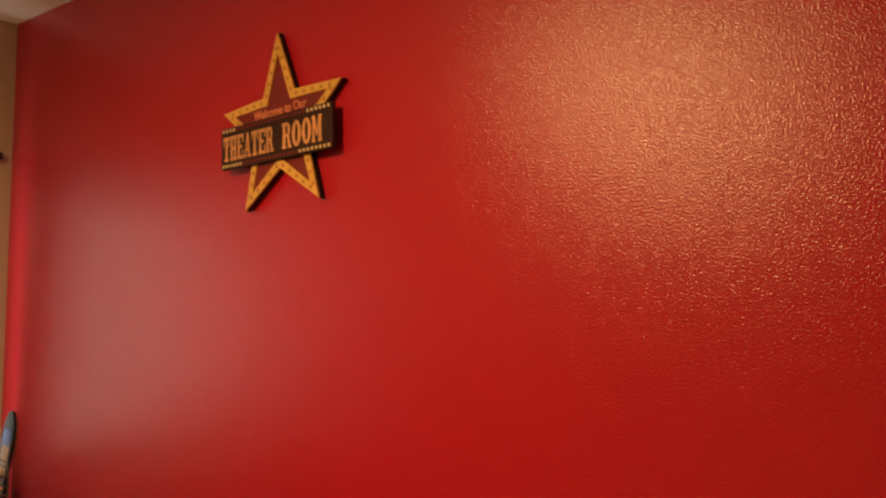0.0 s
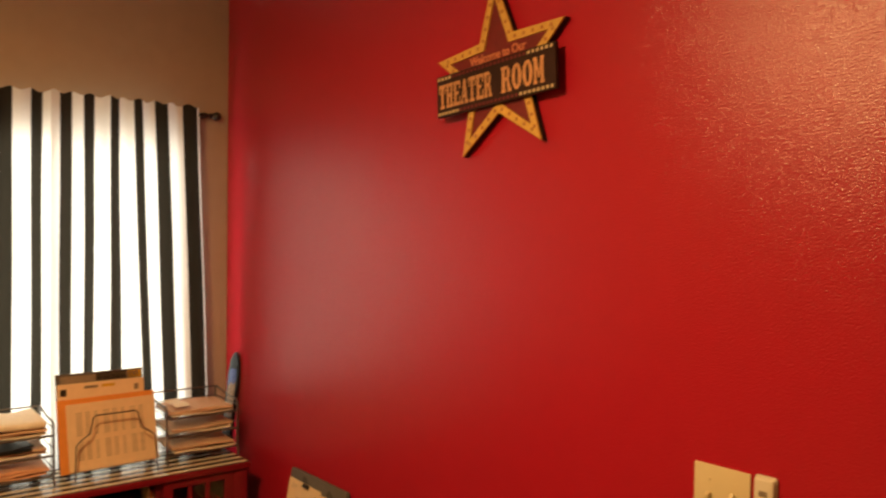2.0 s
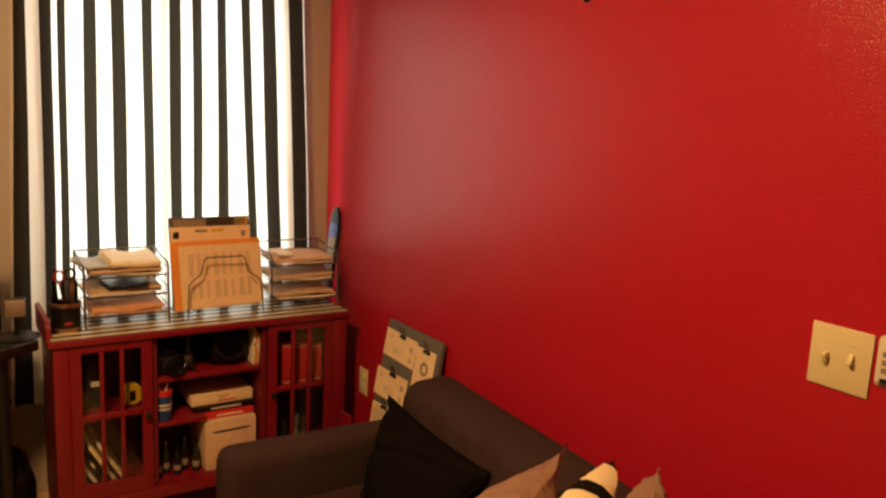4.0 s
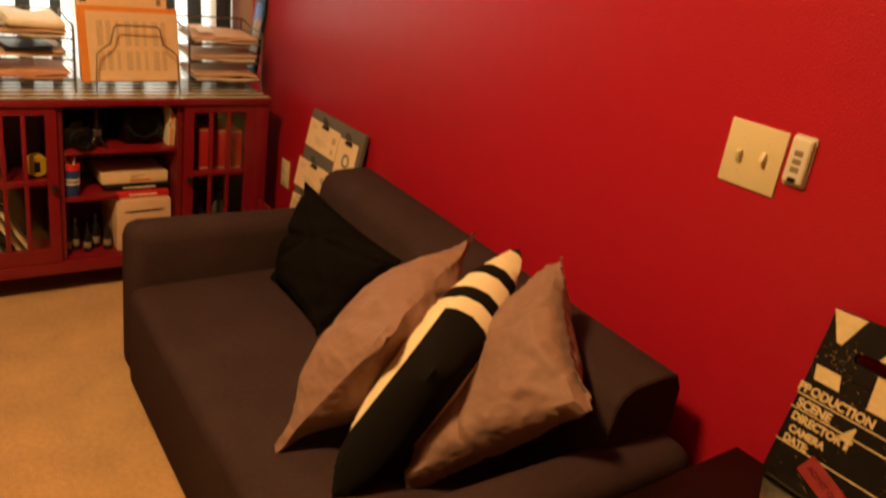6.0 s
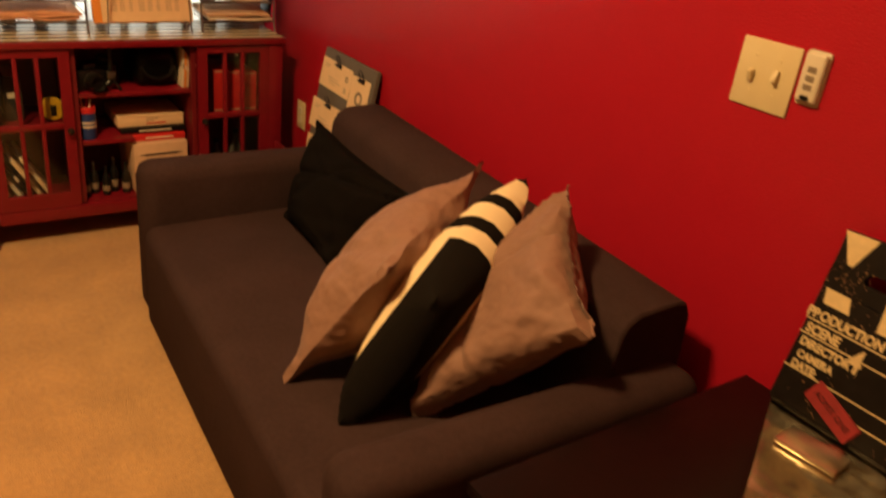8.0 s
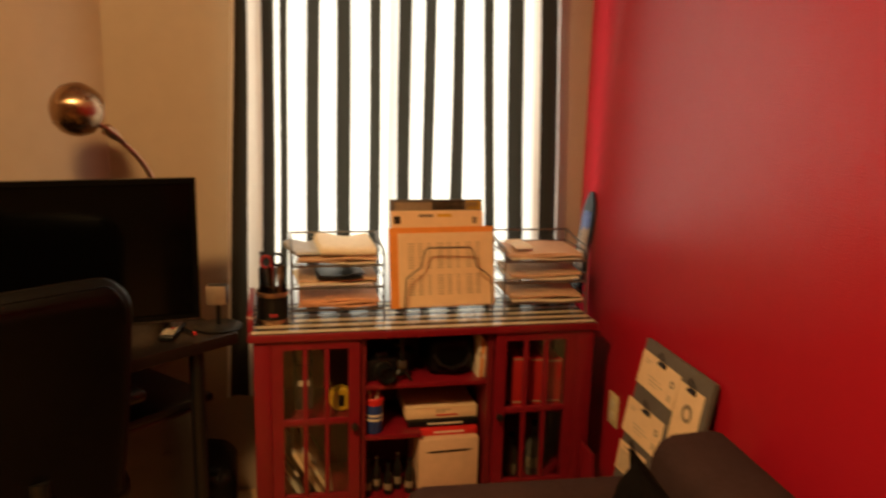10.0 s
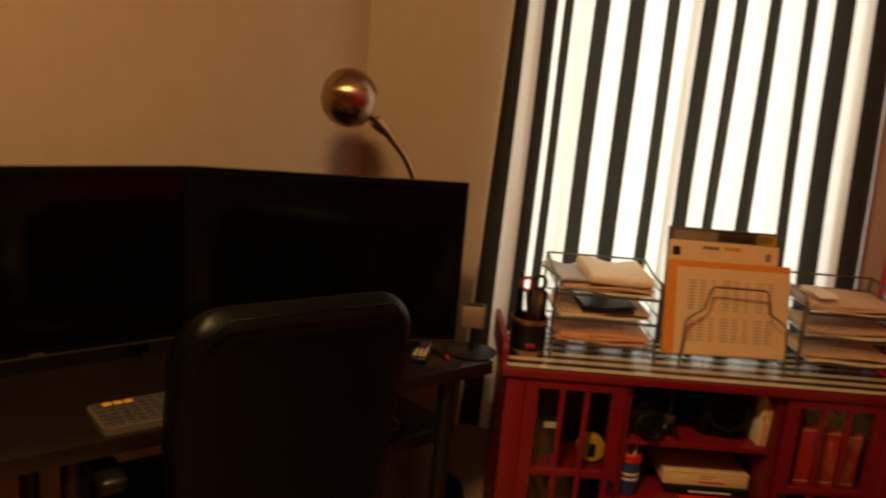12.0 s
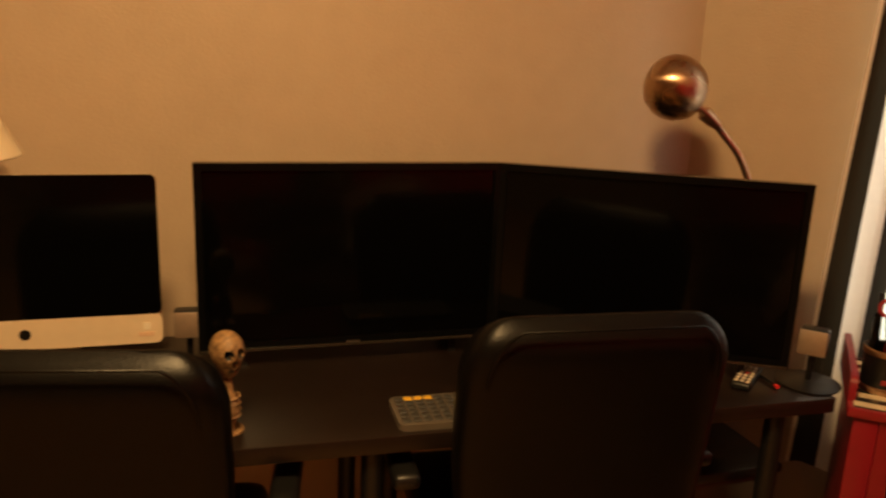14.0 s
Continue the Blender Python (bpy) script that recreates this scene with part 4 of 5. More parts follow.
part("plate", boxed(-0.036, 0.036, -0.058, 0.058, 0, 0.006, bevel=0.003), ALMOND, ou)
for y in (-0.02, 0.02):
    part("socket", boxed(-0.016, 0.016, y - 0.013, y + 0.013, 0.0055, 0.008, bevel=0.003), WHITE_PLASTIC, ou)

board = thing("memo_board", "grey felt memo board with clipped cards leaning on the red wall", "memo board", Matrix.Translation((-0.155, 2.565, 0.0)) @ pose(0, 0, 0, 0, 10, 0) @ Matrix(((0, 0, -1, 0), (-1, 0, 0, 0), (0, 1, 0, 0), (0, 0, 0, 1))))
part("panel", boxed(-0.195, 0.197, 0, 0.777, -0.012, 0.006, bevel=0.003), GREY_BOARD, board)


def card(x, y, w, h, turn, label, marks, seals=((0.72, 0.25, 0.011),)):
    m = Matrix.Translation((x, y, 0.007)) @ pose(0, 0, 0, 0, 0, turn)
    root = thing("note_card", label, "card", board.matrix_world @ m, group="cards on the memo board")
    part("sheet", boxed(-w, w, -h, h, 0, 0.0018), MANILA, root)
    for a, b, c, d in marks:
        part("printed_mark", boxed(a * w, b * w, c * h, d * h, 0.0016, 0.0026), PALE_INK, root)
    for cx, cy, r in seals:
        part("round_seal", lathe(bmesh.new(), [(r * 0.55, 0.0018), (r * 0.6, 0.0028), (r, 0.0028), (r, 0.0018)], 20, Matrix.Translation((cx * w, cy * h, 0))), INK, root)
    clip = thing("binder_clip", "black binder clip on the memo board", "binder clip", board.matrix_world @ m @ Matrix.Translation((w * 0.1, h, 0)))
    part("body", prism(bmesh.new(), [(-0.008, -0.004), (0.002, -0.012), (0.009, -0.004), (0.002, 0.004)], -0.018, 0.018, pose(0, -0.004, 0.006, 0, 90, 0)), BLACK_PLASTIC, clip)
    part("lever", tube(bmesh.new(), [(-0.01, 0.0, 0.006), (-0.013, 0.022, 0.016), (0, 0.03, 0.018), (0.013, 0.022, 0.016), (0.01, 0.0, 0.006)], 0.0016, 6), BLACK_PLASTIC, clip)


MARKS = ((-0.8, -0.45, 0.55, 0.62), (-0.8, -0.55, 0.4, 0.46), (-0.45, 0.2, -0.22, -0.15), (-0.4, 0.35, -0.42, -0.34), (-0.35, 0.1, -0.6, -0.54), (0.64, 0.80, -0.72, -0.35))
card(-0.075, 0.688, 0.116, 0.053, -1, "cream printed card clipped to the memo board", MARKS)
card(-0.093, 0.528, 0.116, 0.055, 1, "cream printed card clipped lower on the memo board", MARKS)
card(0.112, 0.585, 0.066, 0.145, 1, "tan card with two round seals clipped to the memo board", ((-0.4, 0.3, 0.02, 0.05), (-0.3, 0.4, -0.10, -0.07), (-0.4, 0.2, -0.2, -0.17)), ((0.05, 0.5, 0.026), (0.1, -0.62, 0.026)))
card(-0.11, 0.40, 0.085, 0.045, 4, "yellow and black printed card low on the memo board", ((-0.9, 0.9, -0.9, 0.5), (-0.7, 0.2, 0.6, 0.8)))
fold = thing("red_folder", "dark red folder standing between cabinet and sofa", "folder", pose(-0.10, 2.93, 0, 0, -5, 0))
part("cover", boxed(-0.006, 0.006, -0.055, 0.055, 0, 0.33, bevel=0.002), CAB_RED, fold)
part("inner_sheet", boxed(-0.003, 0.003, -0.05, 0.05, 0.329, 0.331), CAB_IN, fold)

# ---- sofa and cushions ----
def rounded(x0, x1, y0, y1, z0, z1, r, seg=5):
    return boxed(x0, x1, y0, y1, z0, z1, bevel=r, seg=seg)


def build_sofa():
    sofa = thing("sofa", "dark charcoal brown fabric sofa against the red wall", "sofa", pose(-0.022, 2.405, 0, 0, 0, -1.7))
    L = 1.60
    base = rounded(-0.80, -0.02, -L + 0.012, -0.012, 0.015, 0.20, 0.02, 3)
    seat = rounded(-0.852, -0.16, -L + 0.135, -0.135, 0.015, 0.352, 0.04, 6)
    for v in seat.verts:
        if v.co.z > 0.28:
            v.co.z += 0.012 * math.cos((v.co.y + L / 2) / (L / 2) * 1.5) + 0.02 * (v.co.x + 0.842)
    for bm in (base, seat):
        for v in bm.verts:
            if v.co.x < -0.5:
                v.co.x += 0.038 * max(0.0, (v.co.y + L) / L) ** 3
    part("base", base, SOFA, sofa)
    part("seat", seat, SOFA, sofa)
    back = bmesh.new()
    prof = [(-0.25, 0.22), (-0.225, 0.52), (-0.215, 0.614), (-0.200, 0.642), (-0.17, 0.659), (-0.07, 0.666), (-0.035, 0.656), (-0.018, 0.624), (-0.012, 0.40), (-0.012, 0.02), (-0.2, 0.02)]
    prism(back, prof, -L + 0.09, -0.145, Matrix(((1, 0, 0, 0), (0, 0, 1, 0), (0, 1, 0, 0), (0, 0, 0, 1))))
    bmesh.ops.bevel(back, geom=[e for e in back.edges if abs(e.verts[0].co.y - e.verts[1].co.y) < 1e-5], offset=0.005, segments=1, affect="EDGES")
    for v in back.verts:
        if v.co.z > 0.45:
            v.co.z += 0.030 * (v.co.y + L) / L
    part("backrest", back, SOFA, sofa)
    for x0, y0, y1 in ((-0.814, -0.138, 0.0), (-0.85, -L, -L + 0.138)):
        arm = rounded(x0, -0.012, y0, y1, 0.015, 0.525, 0.05, 6)
        for v in arm.verts:
            if v.co.z > 0.4:
                v.co.z += 0.014 * (v.co.x + 0.4) * -0.6
        part("armrest", arm, SOFA, sofa)
    for x in (-0.74, -0.06):
        for y in (-0.06, -L + 0.06):
            part("foot", lathe(bmesh.new(), [(0, 0), (0.02, 0), (0.022, 0.02), (0, 0.02)], 12, pose(x, y, 0)), BLACK_PLASTIC, sofa)


build_sofa()


def cushion(label, c0, c1, c2, c3, thick, material, seed, crease=1.0, group="sofa cushions", hem=True, ruffle=False, plump=0.45):
    """A stuffed cushion between four corners, pinched at its corners and creased along its edges."""
    cs = [Vector(c) for c in (c0, c1, c2, c3)]
    mid = sum(cs, Vector()) / 4
    nrm = (cs[2] - cs[0]).cross(cs[3] - cs[1]).normalized()
    root = thing("cushion", label, "cushion", Matrix.Translation(mid), group=group)
    n = 40
    bm = bmesh.new()
    uvs = bm.loops.layers.uv.new("flat")
    rnd = random.Random(seed)
    ph = [rnd.uniform(0, 6.28) for _ in range(8)]
    vs, flat = {}, {}
    axis = cs[2] - cs[0]
    for side in (1, -1):
        for i in range(n + 1):
            for j in range(n + 1):
                u, v = i / n, j / n
                edge = i in (0, n) or j in (0, n)
                if edge and side == -1:
                    vs[side, i, j] = vs[1, i, j]
                    continue
                uu, vv = 2 * u - 1, 2 * v - 1
                pull = 0.085 * (1 - uu * uu) * abs(vv) ** 3, 0.085 * (1 - vv * vv) * abs(uu) ** 3
                su = uu * (1 - pull[1]) * 0.5 + 0.5
                sv = vv * (1 - pull[0]) * 0.5 + 0.5
                p = cs[0] * (1 - su) * (1 - sv) + cs[1] * su * (1 - sv) + cs[2] * su * sv + cs[3] * (1 - su) * sv
                full = max(0.0, (1 - uu ** 2) * (1 - vv ** 2)) ** plump
                far = max(abs(uu), abs(vv))
                fold = 0.007 * crease * (math.sin(9 * uu + 5 * vv * vv + ph[0]) * abs(uu * vv) + math.sin(15 * vv + 7 * uu + ph[1]) * far ** 2 * (1 - far) * 1.2)
                ridge = -0.020 * crease * math.exp(-((uu * math.cos(ph[5]) + vv * math.sin(ph[5]) - 0.25) / 0.05) ** 2) * far
                ridge -= 0.018 * crease * math.exp(-((uu * math.cos(ph[6]) + vv * math.sin(ph[6]) + 0.3) / 0.045) ** 2) * far
                for q, (cu, cv) in enumerate(((-1, -1), (1, -1), (1, 1), (-1, 1))):
                    away = math.hypot(uu - cu, vv - cv)
                    turn = math.atan2(vv - cv, uu - cu)
                    sharp = 1 - abs(math.sin(4.5 * turn + ph[q] + 1.5 * away + side))
                    ridge += 0.024 * crease * math.exp(-away / 0.55) * (sharp ** 3 - 0.25)
                big = 0.012 * crease * math.sin(3.1 * uu + ph[2]) * math.sin(2.7 * vv + ph[3])
                p = p + nrm * side * (full * (thick / 2 + big + ridge) + fold) + nrm * (0.0015 * crease * math.sin(7 * (uu - vv) + ph[4]) if edge else 0)
                vs[side, i, j] = bm.verts.new(p - mid)
                along, over = (p - cs[0]).dot(axis) / axis.length_squared, (p - mid).dot(nrm) / thick
                flat[i, j, side] = (along - 0.22 * over * over, 0.5 + over)
    for side in (1, -1):
        for i in range(n):
            for j in range(n):
                ids = [(i, j), (i + 1, j), (i + 1, j + 1), (i, j + 1)]
                if side == -1:
                    ids.reverse()
                f = bm.faces.new([vs[side, a, b] for a, b in ids])
                for loop, k in zip(f.loops, ids):
                    loop[uvs].uv = flat.get((*k, side), flat.get((*k, 1)))
    rim = [vs[1, i, 0].co.copy() for i in range(n)] + [vs[1, n, j].co.copy() for j in range(n)] + [vs[1, i, n].co.copy() for i in range(n, 0, -1)] + [vs[1, 0, j].co.copy() for j in range(n, 0, -1)]
    vs_at = [(vs[1, i, 0].co.copy(), vs[1, i, 3].co.copy()) for i in range(n + 1)]
    part("cover", bm, material, root)
    if hem:
        part("piping", tube(bmesh.new(), rim, 0.0035, 6, closed=True), material, root, "sewn edge")
    if ruffle:
        bm, rows = bmesh.new(), []
        for i in range(n + 1):
            a, b = vs_at[i]
            wave = nrm * (0.006 * math.sin(i * 1.9 + ph[0]) + 0.004 * math.sin(i * 0.9))
            w = 0.024 * min(1.0, 4 * min(i, n - i) / n + 0.15)
            out = (a - b).normalized() * w
            rows.append([bm.verts.new(a + s * nrm * 0.002) for s in (1, -1)] + [bm.verts.new(a + out + wave + s * nrm * 0.0015) for s in (-1, 1)])
        for r0, r1 in zip(rows, rows[1:]):
            for k in range(4):
                bm.faces.new((r0[k], r1[k], r1[(k + 1) % 4], r0[(k + 1) % 4]))
        part("ruffled_flange", bm, material, root)


cushion("taupe cotton cushion leaning on the sofa back", (-0.263, 1.426, 0.800), (-0.640, 1.222, 0.690), (-0.800, 1.372, 0.352), (-0.415, 1.584, 0.46), 0.225, BROWN_CUSHION, 3, 1.3, hem=False, plump=0.80)
cushion("cream and black striped cushion between two taupe ones", (-0.240, 1.295, 0.810), (-0.588, 1.118, 0.654), (-0.756, 1.180, 0.356), (-0.37, 1.40, 0.49), 0.165, BANDED_CUSHION, 5, 0.5, hem=False, plump=0.36)
cushion("taupe cotton cushion with a ruffled edge by the sofa arm", (-0.218, 1.186, 0.825), (-0.395, 0.880, 0.665), (-0.600, 1.140, 0.360), (-0.37, 1.30, 0.50), 0.16, BROWN_CUSHION, 8, 1.2, hem=False, ruffle=True, plump=0.34)
cushion("black cushion slumped in the far corner of the sofa", (-0.285, 2.275, 0.640), (-0.260, 1.73, 0.590), (-0.465, 1.80, 0.362), (-0.440, 2.165, 0.372), 0.15, BLACK_CUSHION, 11, 1.5)

# ---- side table with the clapper sign ----
TZ = 0.55
tab = thing("side_table", "dark espresso wooden side table beside the sofa", "side table", pose(-0.40, 0.45, 0))
part("tabletop", boxed(-0.347, 0.36, -0.31, 0.312, TZ - 0.025, TZ, bevel=0.003), DARK_WOOD, tab)
part("edge_strip", boxed(-0.349, -0.3465, -0.30, 0.30, TZ - 0.021, TZ - 0.004), DARK_WOOD, tab)
part("shelf", boxed(-0.345, 0.345, -0.295, 0.295, 0.40, 0.418, bevel=0.002), SHELF_WOOD, tab, "red-brown shelf board")
for x in (-0.345, 0.305):
    for y in (-0.295, 0.255):
        part("leg", boxed(x, x + 0.04, y, y + 0.04, 0, TZ - 0.0255, bevel=0.003), DARK_WOOD, tab)
pw = thing("power_socket", "dull grey two-slot socket plate lying on the side table", "socket", pose(-0.604, 0.548, TZ, 0, 0, 24) @ Matrix.Diagonal((1.02, 0.60, 0.6, 1)))
part("plate", boxed(-0.034, 0.034, -0.052, 0.052, 0, 0.016, bevel=0.003), GREY_PLATE, pw)
part("metal_edge", boxed(-0.032, 0.032, -0.0565, -0.0522, 0.001, 0.015), CHROME, pw)
for x, y in ((-0.005, 0.018), (-0.005, -0.018)):
    part("slot", boxed(x - 0.008, x + 0.008, y - 0.003, y + 0.003, 0.015, 0.0168), BLACK_PLASTIC, pw)
lt = thing("lighter_box", "small dark box lying beside the socket plate", "box", pose(-0.618, 0.484, TZ, 0, 0, 22) @ Matrix.Diagonal((0.95, 0.5, 0.7, 1)))
part("body", boxed(-0.022, 0.022, -0.03, 0.03, 0, 0.03, bevel=0.008, seg=3), BLACK_PLASTIC, lt)
part("top_plate", boxed(-0.012, 0.012, -0.016, 0.016, 0.0295, 0.0315, bevel=0.001, seg=1), GREY_KEYS, lt)

lean = math.degrees(math.atan2(0.105, 0.40))
CLAP = Matrix.Translation((-0.118, 0.658, TZ + 0.045)) @ pose(0, 0, 0, 0, lean, 0) @ EAST @ Matrix.Diagonal((0.82, 0.80, 1, 1))
clap = thing("clapper_sign", "black and cream clapperboard wall sign leaning on the red wall", "sign", CLAP)
part("slate", boxed(0.0, 0.50, 0.0, 0.285, 0.0, 0.016, bevel=0.002, seg=1), SIGN_BLACK, clap)
part("left_block", prism(bmesh.new(), [(0.0, 0.2855), (0.10, 0.2855), (0.075, 0.335), (0.10, 0.385), (0.0, 0.385)], 0.0, 0.016), SIGN_BLACK, clap)
stick = part("clap_stick", boxed(0.0, 0.50, 0.0, 0.075, 0.0005, 0.0165, bevel=0.002, seg=1, m=Matrix.Translation((0.0, 0.345, 0)) @ pose(0, 0, 0, 0, 0, 3)), SIGN_BLACK, clap)
lower = part("lower_stick", boxed(0.075, 0.50, 0.2855, 0.325, 0.0005, 0.0165, bevel=0.002, seg=1), SIGN_BLACK, clap)
rot = Matrix.Translation((0.0, 0.345, 0)) @ pose(0, 0, 0, 0, 0, 3)
for x in (0.03, 0.17, 0.31, 0.45):
    part("cream_stripe", prism(bmesh.new(), [(x - 0.03, 0.073), (x + 0.045, 0.073), (x + 0.012, 0.002), (x - 0.0, 0.002)] if x < 0.1 else [(x - 0.005, 0.073), (x + 0.06, 0.073), (x + 0.02, 0.002), (x - 0.045, 0.002)], 0.0166, 0.0174, rot), SIGN_CREAM, stick)
for x in (0.02, 0.145, 0.27, 0.395):
    h0 = 0.245 if x > 0.1 else 0.25
    part("cream_stripe", prism(bmesh.new(), [(x, h0), (x + 0.06, h0), (x + 0.05, 0.322 if x > 0.1 else 0.285), (x - 0.008, 0.322 if x > 0.1 else 0.285)], 0.0166, 0.0175), SIGN_CREAM, clap)
for z, x0 in ((0.085, 0.0), (0.17, 0.0), (0.045, 0.13), (0.205, 0.0)):
    part("cream_line", boxed(x0, 0.5, z, z + 0.003, 0.0160, 0.0170), SIGN_CREAM, clap)
for x in (0.285, 0.40):
    part("cream_line", boxed(x, x + 0.003, 0.085, 0.17, 0.0160, 0.0169), SIGN_CREAM, clap)
for text, x, y, size in (("PRODUCTION", 0.085, 0.222, 0.030), ("SCENE", 0.050, 0.186, 0.030), ("4", 0.135, 0.165, 0.075), ("DIRECTOR", 0.07, 0.152, 0.027), ("CAMERA", 0.06, 0.122, 0.024), ("DATE:", 0.045, 0.097, 0.024), ("TAKE", 0.335, 0.147, 0.028)):
    lettering("lettering", text, size, SIGN_CREAM, clap, Matrix.Translation((x, y, 0.0165)), 0.0005, 0.9, "", 0.0011)
for x, y, a in ((0.142, 0.045, -24), (0.36, 0.19, 14)):
    tk = part("ticket", boxed(-0.065, 0.065, -0.026, 0.026, 0.018, 0.021, bevel=0.002, seg=1, m=Matrix.Translation((x, y, 0)) @ pose(0, 0, 0, 0, 0, a)), TICKET_RED, clap, "red admission ticket")
    lettering("lettering", "ADMIT ONE", 0.019, SIGN_BLACK, tk, Matrix.Translation((x, y, 0.0212)) @ pose(0, 0, 0, 0, 0, a), 0.0004)

rnd = random.Random(4)
bm = bmesh.new()
for k in range(260):
    x, y = (rnd.uniform(0.005, 0.49), rnd.uniform(0.01, 0.28)) if k % 3 else (rnd.uniform(0.005, 0.09), rnd.uniform(0.25, 0.375))
    r = rnd.uniform(0.0005, 0.0012) + 0.0014 * rnd.random() ** 4
    prism(bm, [(x + r * rnd.uniform(0.4, 1.5) * math.cos(a * 1.047), y + r * rnd.uniform(0.4, 1.3) * math.sin(a * 1.047)) for a in range(6)], 0.0160, 0.0172)
tagged(part("worn_specks", bm, TAN_WOOD, clap), "tan specks of worn paint", kind="stuff")

tray = thing("silver_box", "brushed silver sheet-metal box before the clapper sign, reflections painted into the colour", "box", Matrix.Translation((-0.122, 0.655, TZ)) @ pose(0, 0, 0, 0, 0, 0))
E2 = [(0.0, 0.0), (-0.345, -0.185), (-0.50, -0.43), (0.0, -0.45)]
part("sheet_top", prism(bmesh.new(), E2, 0.0, 0.042), SILVER_SHEET, tray)
part("black_edge", boxed(-0.006, 0.006, -0.45, 0.0, 0.0425, 0.047), BLACK_PLASTIC, tray)
part("clip_plate", boxed(-0.032, 0.032, -0.055, 0.055, 0.0425, 0.054, bevel=0.004, m=Matrix.Translation((-0.085, -0.14, 0)) @ pose(0, 0, 0, 0, 0, 6)), CHROME, tray, "polished metal plate")
part("black_bar", boxed(-0.009, 0.009, -0.07, 0.07, 0.0425, 0.046, m=Matrix.Translation((-0.31, -0.31, 0)) @ pose(0, 0, 0, 0, 0, 10)), BLACK_PLASTIC, tray)
part("black_patch", boxed(-0.03, 0.03, -0.05, 0.05, 0.0422, 0.0455, m=Matrix.Translation((-0.22, -0.385, 0)) @ pose(0, 0, 0, 0, 0, 8)), BLACK_PLASTIC, tray)

# ---- desk and what stands on it ----
desk = thing("desk", "long black-brown desk along the beige wall", "desk", desk_pose(0, 0, 0))
top = prism(bmesh.new(), [(-1.35, -0.045), (0.915, 0.052), (0.915, 0.60), (-1.35, 0.60)], DESK_Z - 0.036, DESK_Z)
bmesh.ops.bevel(top, geom=list(top.edges), offset=0.003, segments=2, profile=0.5, affect="EDGES")
part("desktop", top, DESK_BLACK, desk)
for a in (-1.30, -0.125, 0.795):
    for o in (0.04 + 0.043 * (a + 0.38), 0.53):
        part("leg", tube(bmesh.new(), [(a, o, 0.0), (a, o, DESK_Z - 0.0365)], 0.022, 16), BLACK_PLASTIC, desk)
part("modesty_rail", boxed(-1.28, 0.78, 0.55, 0.57, 0.62, 0.70, bevel=0.003), DESK_BLACK, desk)
box_root = thing("storage_box", "dark translucent storage box under the desk", "storage box", desk_pose(0.62, 0.30, 0.0, 6))
part("tub", boxed(-0.23, 0.23, -0.17, 0.17, 0, 0.53, bevel=0.02, seg=3), GREY_KEYS, box_root)
part("lid", boxed(-0.242, 0.242, -0.182, 0.182, 0.5305, 0.555, bevel=0.006), BLACK_PLASTIC, box_root)
bag = thing("floor_bag", "black bag with loose cables on the floor beside the cabinet", "bag", pose(-1.40, 3.14, 0, 0, 0, 4))
bm = boxed(-0.12, 0.12, -0.15, 0.15, 0, 0.30, bevel=0.06, seg=5)
for v in bm.verts:
    v.co += Vector((noise.noise(v.co * 9) * 0.02, noise.noise(v.co * 8 + Vector((5, 0, 0))) * 0.02, noise.noise(v.co * 7 + Vector((0, 9, 0))) * 0.02 if v.co.z > 0.1 else 0))
part("body", bm, LEATHER, bag)
for k in range(2):
    pts = [(0.06 + 0.03 * k, -0.14 - 0.008 * i + 0.03 * math.sin(i * 1.3 + k), 0.006 + (0.30 - 0.02 * k) * max(0, 1 - i / 5) ** 2) for i in range(9)]
    part("cable", tube(bmesh.new(), pts, 0.004, 6), BLACK_PLASTIC, bag)


# paler than the bezel: its lower edge's highlight, painted as a strip
BEZEL_HIGHLIGHT = mat("bezel_highlight_paint", (0.035, 0.028, 0.022), 0.25, 0.3, vary=0.2, scale=40)


def television(m, w, h, lift, label):
    tv = thing("television", label, "television", m, group="two screens on the desk")
    part("casing", boxed(-w / 2 + 0.01, w / 2 - 0.01, 0.012, 0.055, lift + 0.02, lift + h - 0.02, bevel=0.012), BLACK_PLASTIC, tv)
    b = 0.016
    bm = bmesh.new()
    ring_prism(bm, [(-w / 2, lift), (w / 2, lift), (w / 2, lift + h), (-w / 2, lift + h)], [(-w / 2 + b, lift + b * 1.3), (w / 2 - b, lift + b * 1.3), (w / 2 - b, lift + h - b), (-w / 2 + b, lift + h - b)], -0.012, 0.013, M90)
    part("bezel", bm, BEZEL, tv, "glossy black bezel", smooth=False)
    part("screen", boxed(-w / 2 + b, w / 2 - b, -0.004, 0.010, lift + b * 1.3, lift + h - b), SCREEN, tv, "dark switched-off screen", smooth=False)
    part("badge", boxed(-0.016, 0.016, -0.0128, -0.011, lift + 0.007, lift + 0.012), STEEL, tv)
    part("bezel_highlight", boxed(-w / 2 + 0.002, w / 2 - 0.002, -0.017, -0.0122, lift + 0.001, lift + 0.008, bevel=0.002), BEZEL_HIGHLIGHT, tv, "lighter strip painted as the highlight along the lower bezel")
    for x in (-w * 0.36, w * 0.36):
        part("foot", prism(bmesh.new(), [(-0.02, 0), (0.10, 0), (0.02, lift + 0.03), (-0.01, lift + 0.03)], x - 0.009, x + 0.009, Matrix(((0, 0, 1, 0), (1, 0, 0, 0.03), (0, 1, 0, 0), (0, 0, 0, 1)))), BLACK_PLASTIC, tv)
    return tv


